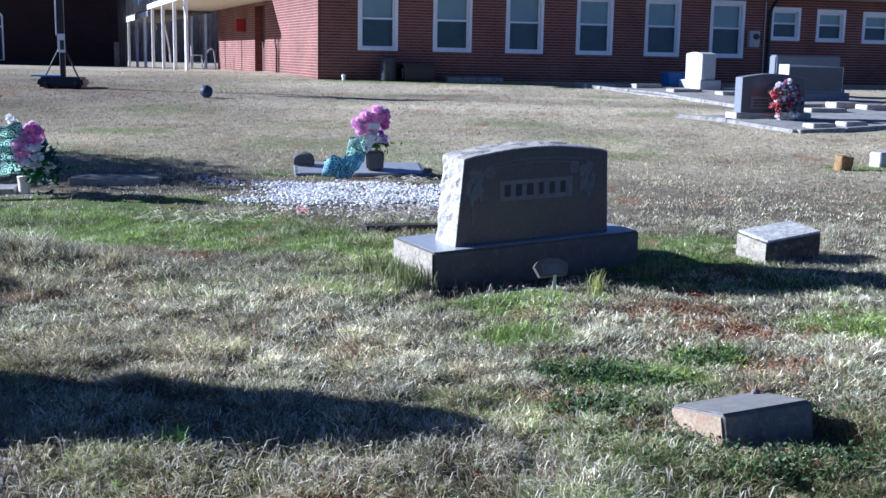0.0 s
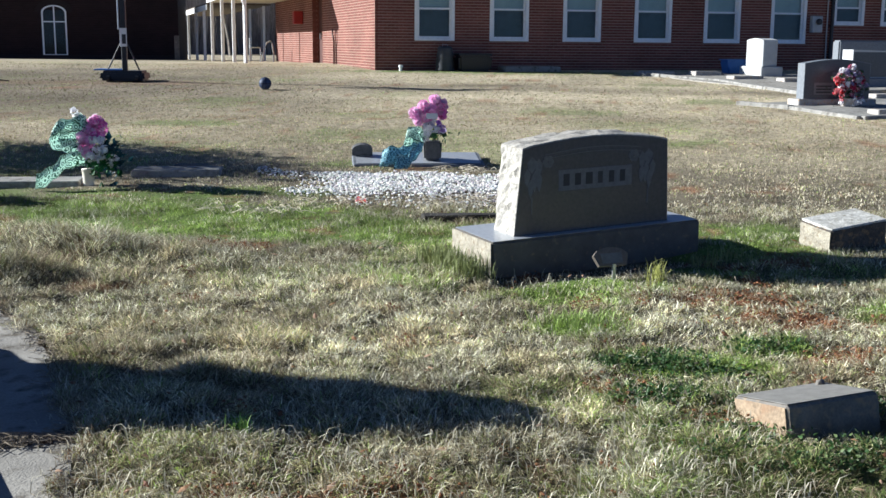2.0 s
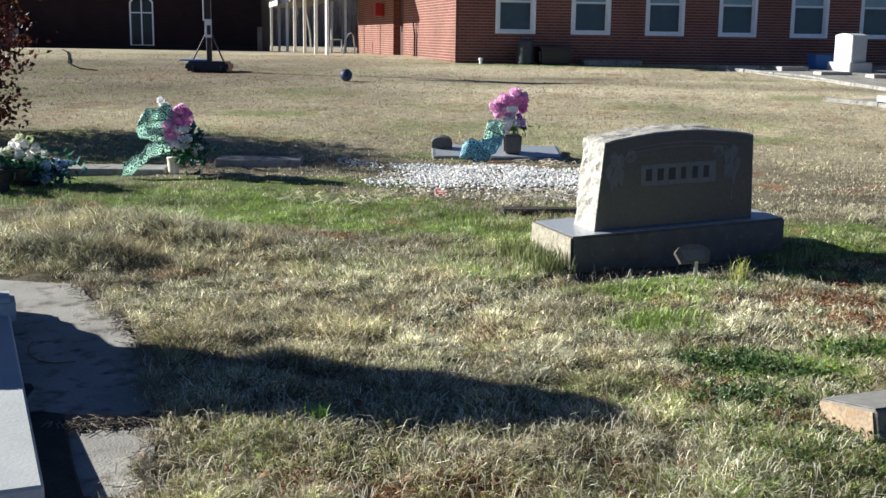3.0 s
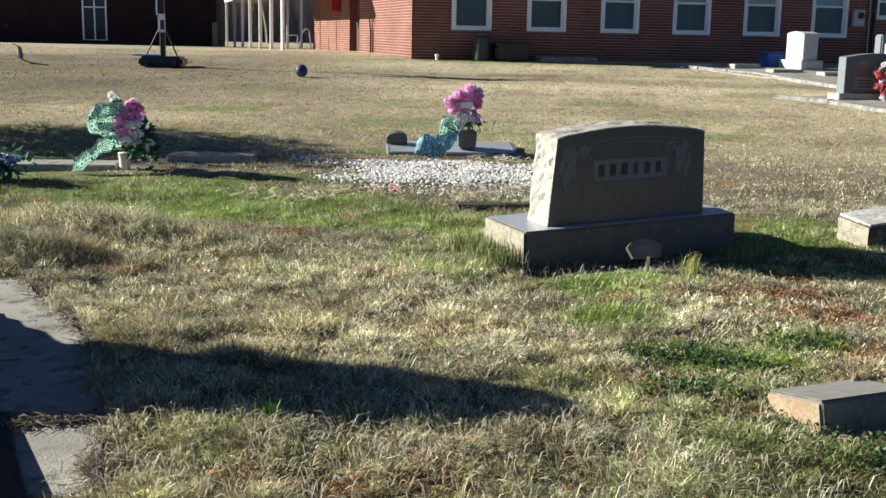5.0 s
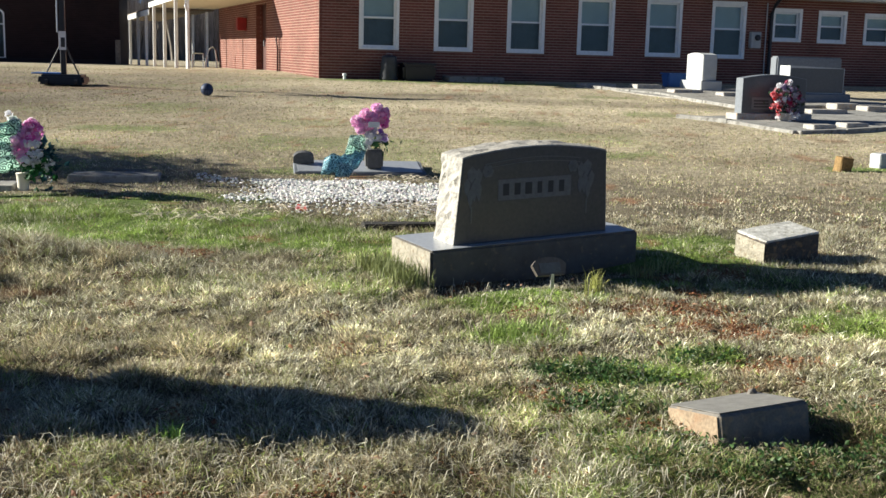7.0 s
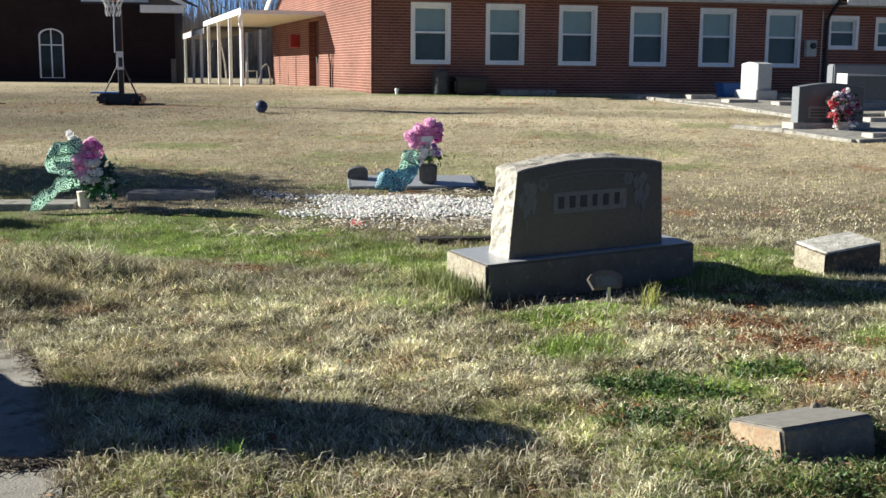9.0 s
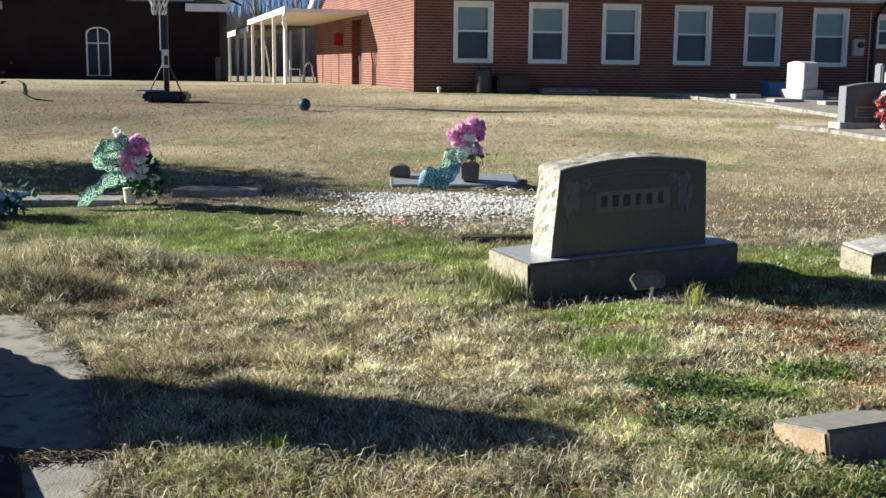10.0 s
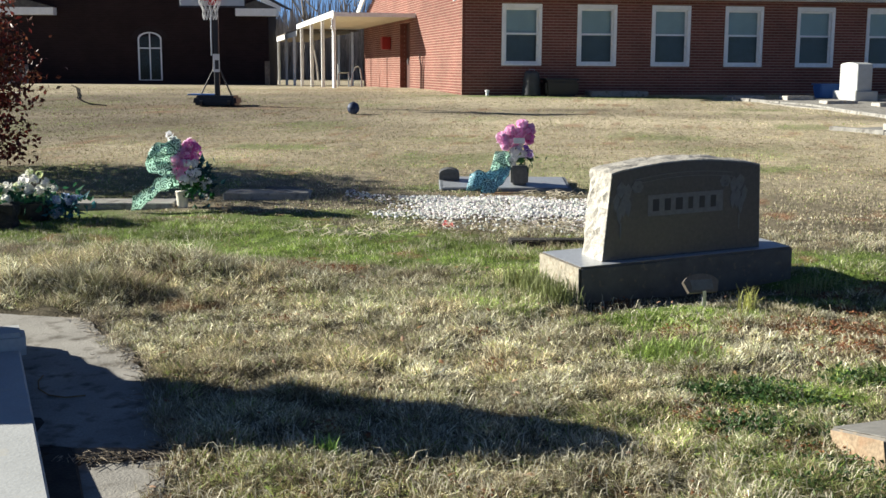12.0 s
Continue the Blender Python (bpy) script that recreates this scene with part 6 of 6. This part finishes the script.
def weeds():
    """Flat rosettes of small broad leaves close to the ground."""
    rg = np.random.default_rng(44)
    pts = []
    for x, y, n, h, s in spots:
        z = gz(x, y)
        pts += [(x + rg.normal(0, s * .55), y + rg.normal(0, s * .45), z + rg.uniform(.004, .038)) for k in range(34)]
    V, F, T = leaf_mesh(pts, 45, .026, (.055, .115, .035))
    mix = np.repeat(rg.uniform(0, 1, len(pts)), 5)[:, None]
    T = np.where(mix > .72, np.array((.15, .21, .08)) * (.6 + mix * .5), T)
    T = np.where(mix < .12, np.array((.20, .19, .13)), T)
    tagged(new("low_weeds", mesh_from("low_weeds", V, F, T, LEAF)), "dark green broad-leaved weeds flat in the lawn", "weeds", kind="stuff")


weeds()
tufts("dry_stalks", [(rw.uniform(-1.6, 1.1), rw.uniform(3.5, 4.5), 6, .095, .15) for k in range(340)] +
      [(rw.uniform(-1.9, 1.3), rw.uniform(4.5, 7.2), 4, .075, .15) for k in range(520)] +
      [(rw.uniform(-.7, -.05), rw.uniform(9.15, 9.6), 14, .07, .16) for k in range(16)] +
      [(-1.86 + rw.uniform(-.75, .1), 4.36 + rw.gauss(0, .03), 8, .06, .09) for k in range(22)] +
      [(float(PAD_EDGE(y)) + rw.uniform(-.12, .06), y, 9, .05, .09) for y in np.linspace(3.5, 6.3, 46)], 5, (.66, .61, .47), "pale dry grass stalks standing out of the turf")


def litter():
    """Fallen leaves and bits of straw on the turf."""
    rg = random.Random(23)
    V, F, T = [], [], []
    for k in range(150):
        x, y = rg.uniform(-2.4, 2.4), rg.uniform(3.6, 8.2)
        if bare(np.array([x]), np.array([y]))[0]:
            continue
        z, s, a = gz(x, y) + rg.uniform(.02, .045), rg.uniform(.014, .03), rg.uniform(0, 6.28)
        d, e = Vector((math.cos(a), math.sin(a), rg.uniform(-.4, .5))), Vector((-math.sin(a), math.cos(a), rg.uniform(-.3, .3)))
        p = Vector((x, y, z))
        i = len(V)
        V += [p - d * s, p - d * s * .2 + e * s * .6, p + d * s, p - d * s * .1 - e * s * .55, p + Vector((0, 0, .006))]
        F += [(i, i + 1, i + 4), (i + 1, i + 2, i + 4), (i + 2, i + 3, i + 4), (i + 3, i, i + 4)]
        c = rg.choice(((.42, .24, .13), (.55, .36, .24), (.20, .09, .05), (.30, .15, .07)))
        T += [np.array(c) * rg.uniform(.7, 1.2)] * 5
    ob = new("leaf_litter", mesh_from("leaf_litter", [tuple(v) for v in V], F, np.array(T), LEAF))
    tagged(ob, "dry brown fallen leaves on the grass", "leaves", kind="stuff")


litter()
crumb_rng = np.random.default_rng(61)
v, f, tint = pebbles(60000, lambda x, y: crumb_rng.uniform(0, 1, len(x)) < near_masks(x, y)[1] * .55, (-2.2, 2.2, 3.6, 8.0), .008, 62)
crumbs = new("clay_crumbs", mesh_from("clay_crumbs", v, f, tint * np.array((.32, .15, .075)), leafy("clay_crumb", 0.0, .95)))
tagged(crumbs, "loose crumbs of red clay on bare spots", "soil", kind="stuff")


def straw_bits():
    """Long pale straws and twigs lying round the gravel and on the green strip."""
    rg = random.Random(29)
    bm = bmesh.new()
    for k in range(230):
        cx, cy = rg.choice(((-.5, 9.5), (-.2, 9.7), (-1.5, 9.3), (-2.0, 8.9), (-.1, 11.4), (-.4, 11.5), (-1.9, 9.1), (-2.2, 9.0), (-.7, 9.3)))
        x, y, a, ln = cx + rg.gauss(0, .22), cy + rg.gauss(0, .12), rg.uniform(0, 3.14), rg.uniform(.06, .24)
        z = gz(x, y) + .035
        pts = [(x + math.cos(a) * ln * t, y + math.sin(a) * ln * t * .6, z + .025 * math.sin(3.1 * (t + .5)) + rg.uniform(-.008, .008)) for t in (-.5, -.15, .2, .5)]
        tube(pts, .0028, 3, bm, cap=False)
    ob = link("straw_bits", bm, material("pale_straw", (.62, .55, .42), .8, vary=.2, bump=0))
    tagged(ob, "pale straws and twigs lying on the turf", "straw", kind="stuff")


straw_bits()


# dry vine stem lying on the pad
vine = thing("vine_stem", pose(0, 0, 0), "thin dry vine stem curled on the concrete pad", "twig")
part("stem", tube([(x, y, float(np.interp(y, SLOPE_Y, SLOPE_Z)) + .024) for x, y in ((-2.68, 5.04), (-2.66, 4.95), (-2.6, 4.84), (-2.51, 4.76), (-2.42, 4.74), (-2.34, 4.78))], .0032, 6), WOOD_PEG, vine)


def pad_litter():
    """Straws on the pad's edge and dark leaf mould along its crack."""
    rg = random.Random(37)
    bm = bmesh.new()
    for k in range(520):
        y = rg.uniform(3.5, 6.15)
        x = float(PAD_EDGE(y)) - abs(rg.gauss(0, .08)) + .05
        if rg.random() < .2:
            f = rg.random()
            x, y = -2.06 + .36 * f + rg.gauss(0, .04), 4.02 + .12 * f + rg.gauss(0, .035)
        a, ln = rg.uniform(0, 3.14), rg.uniform(.03, .13)
        z = float(np.interp(y, SLOPE_Y, SLOPE_Z)) + .024
        tube([(x + math.cos(a) * ln * t, y + math.sin(a) * ln * t, z + rg.uniform(0, .012)) for t in (-.5, 0, .5)], .0016, 3, bm, cap=False)
    tagged(link("pad_straws", bm, material("weathered_straw", (.30, .25, .185), .85, vary=.3, bump=0)), "dry brown straws and twigs strewn on the pad's edge", "straw", kind="stuff")
    mould = np.random.default_rng(38)

    def near_crack(x, y):
        f = np.clip((x + 2.06) / .36, -1.2, 1)
        return mould.uniform(0, 1, len(x)) < np.exp(-((y - 4.02 - .12 * f) / (.03 + .05 * np.clip(-f, 0, 1.2))) ** 2)
    v, f, tint = pebbles(9000, near_crack, (-2.5, -1.68, 3.7, 4.4), .011, 39)
    v[:, 2] = np.interp(v[:, 1], SLOPE_Y, SLOPE_Z) + .012 + (v[:, 2] - ground_z(v[:, 0], v[:, 1])) * .6
    ob = new("leaf_mould", mesh_from("leaf_mould", v, f, tint * np.array((.075, .062, .05)), leafy("mould_crumb", 0.0, .95)))
    tagged(ob, "black leaf mould lying in the pad's crack", "soil", kind="stuff")


pad_litter()
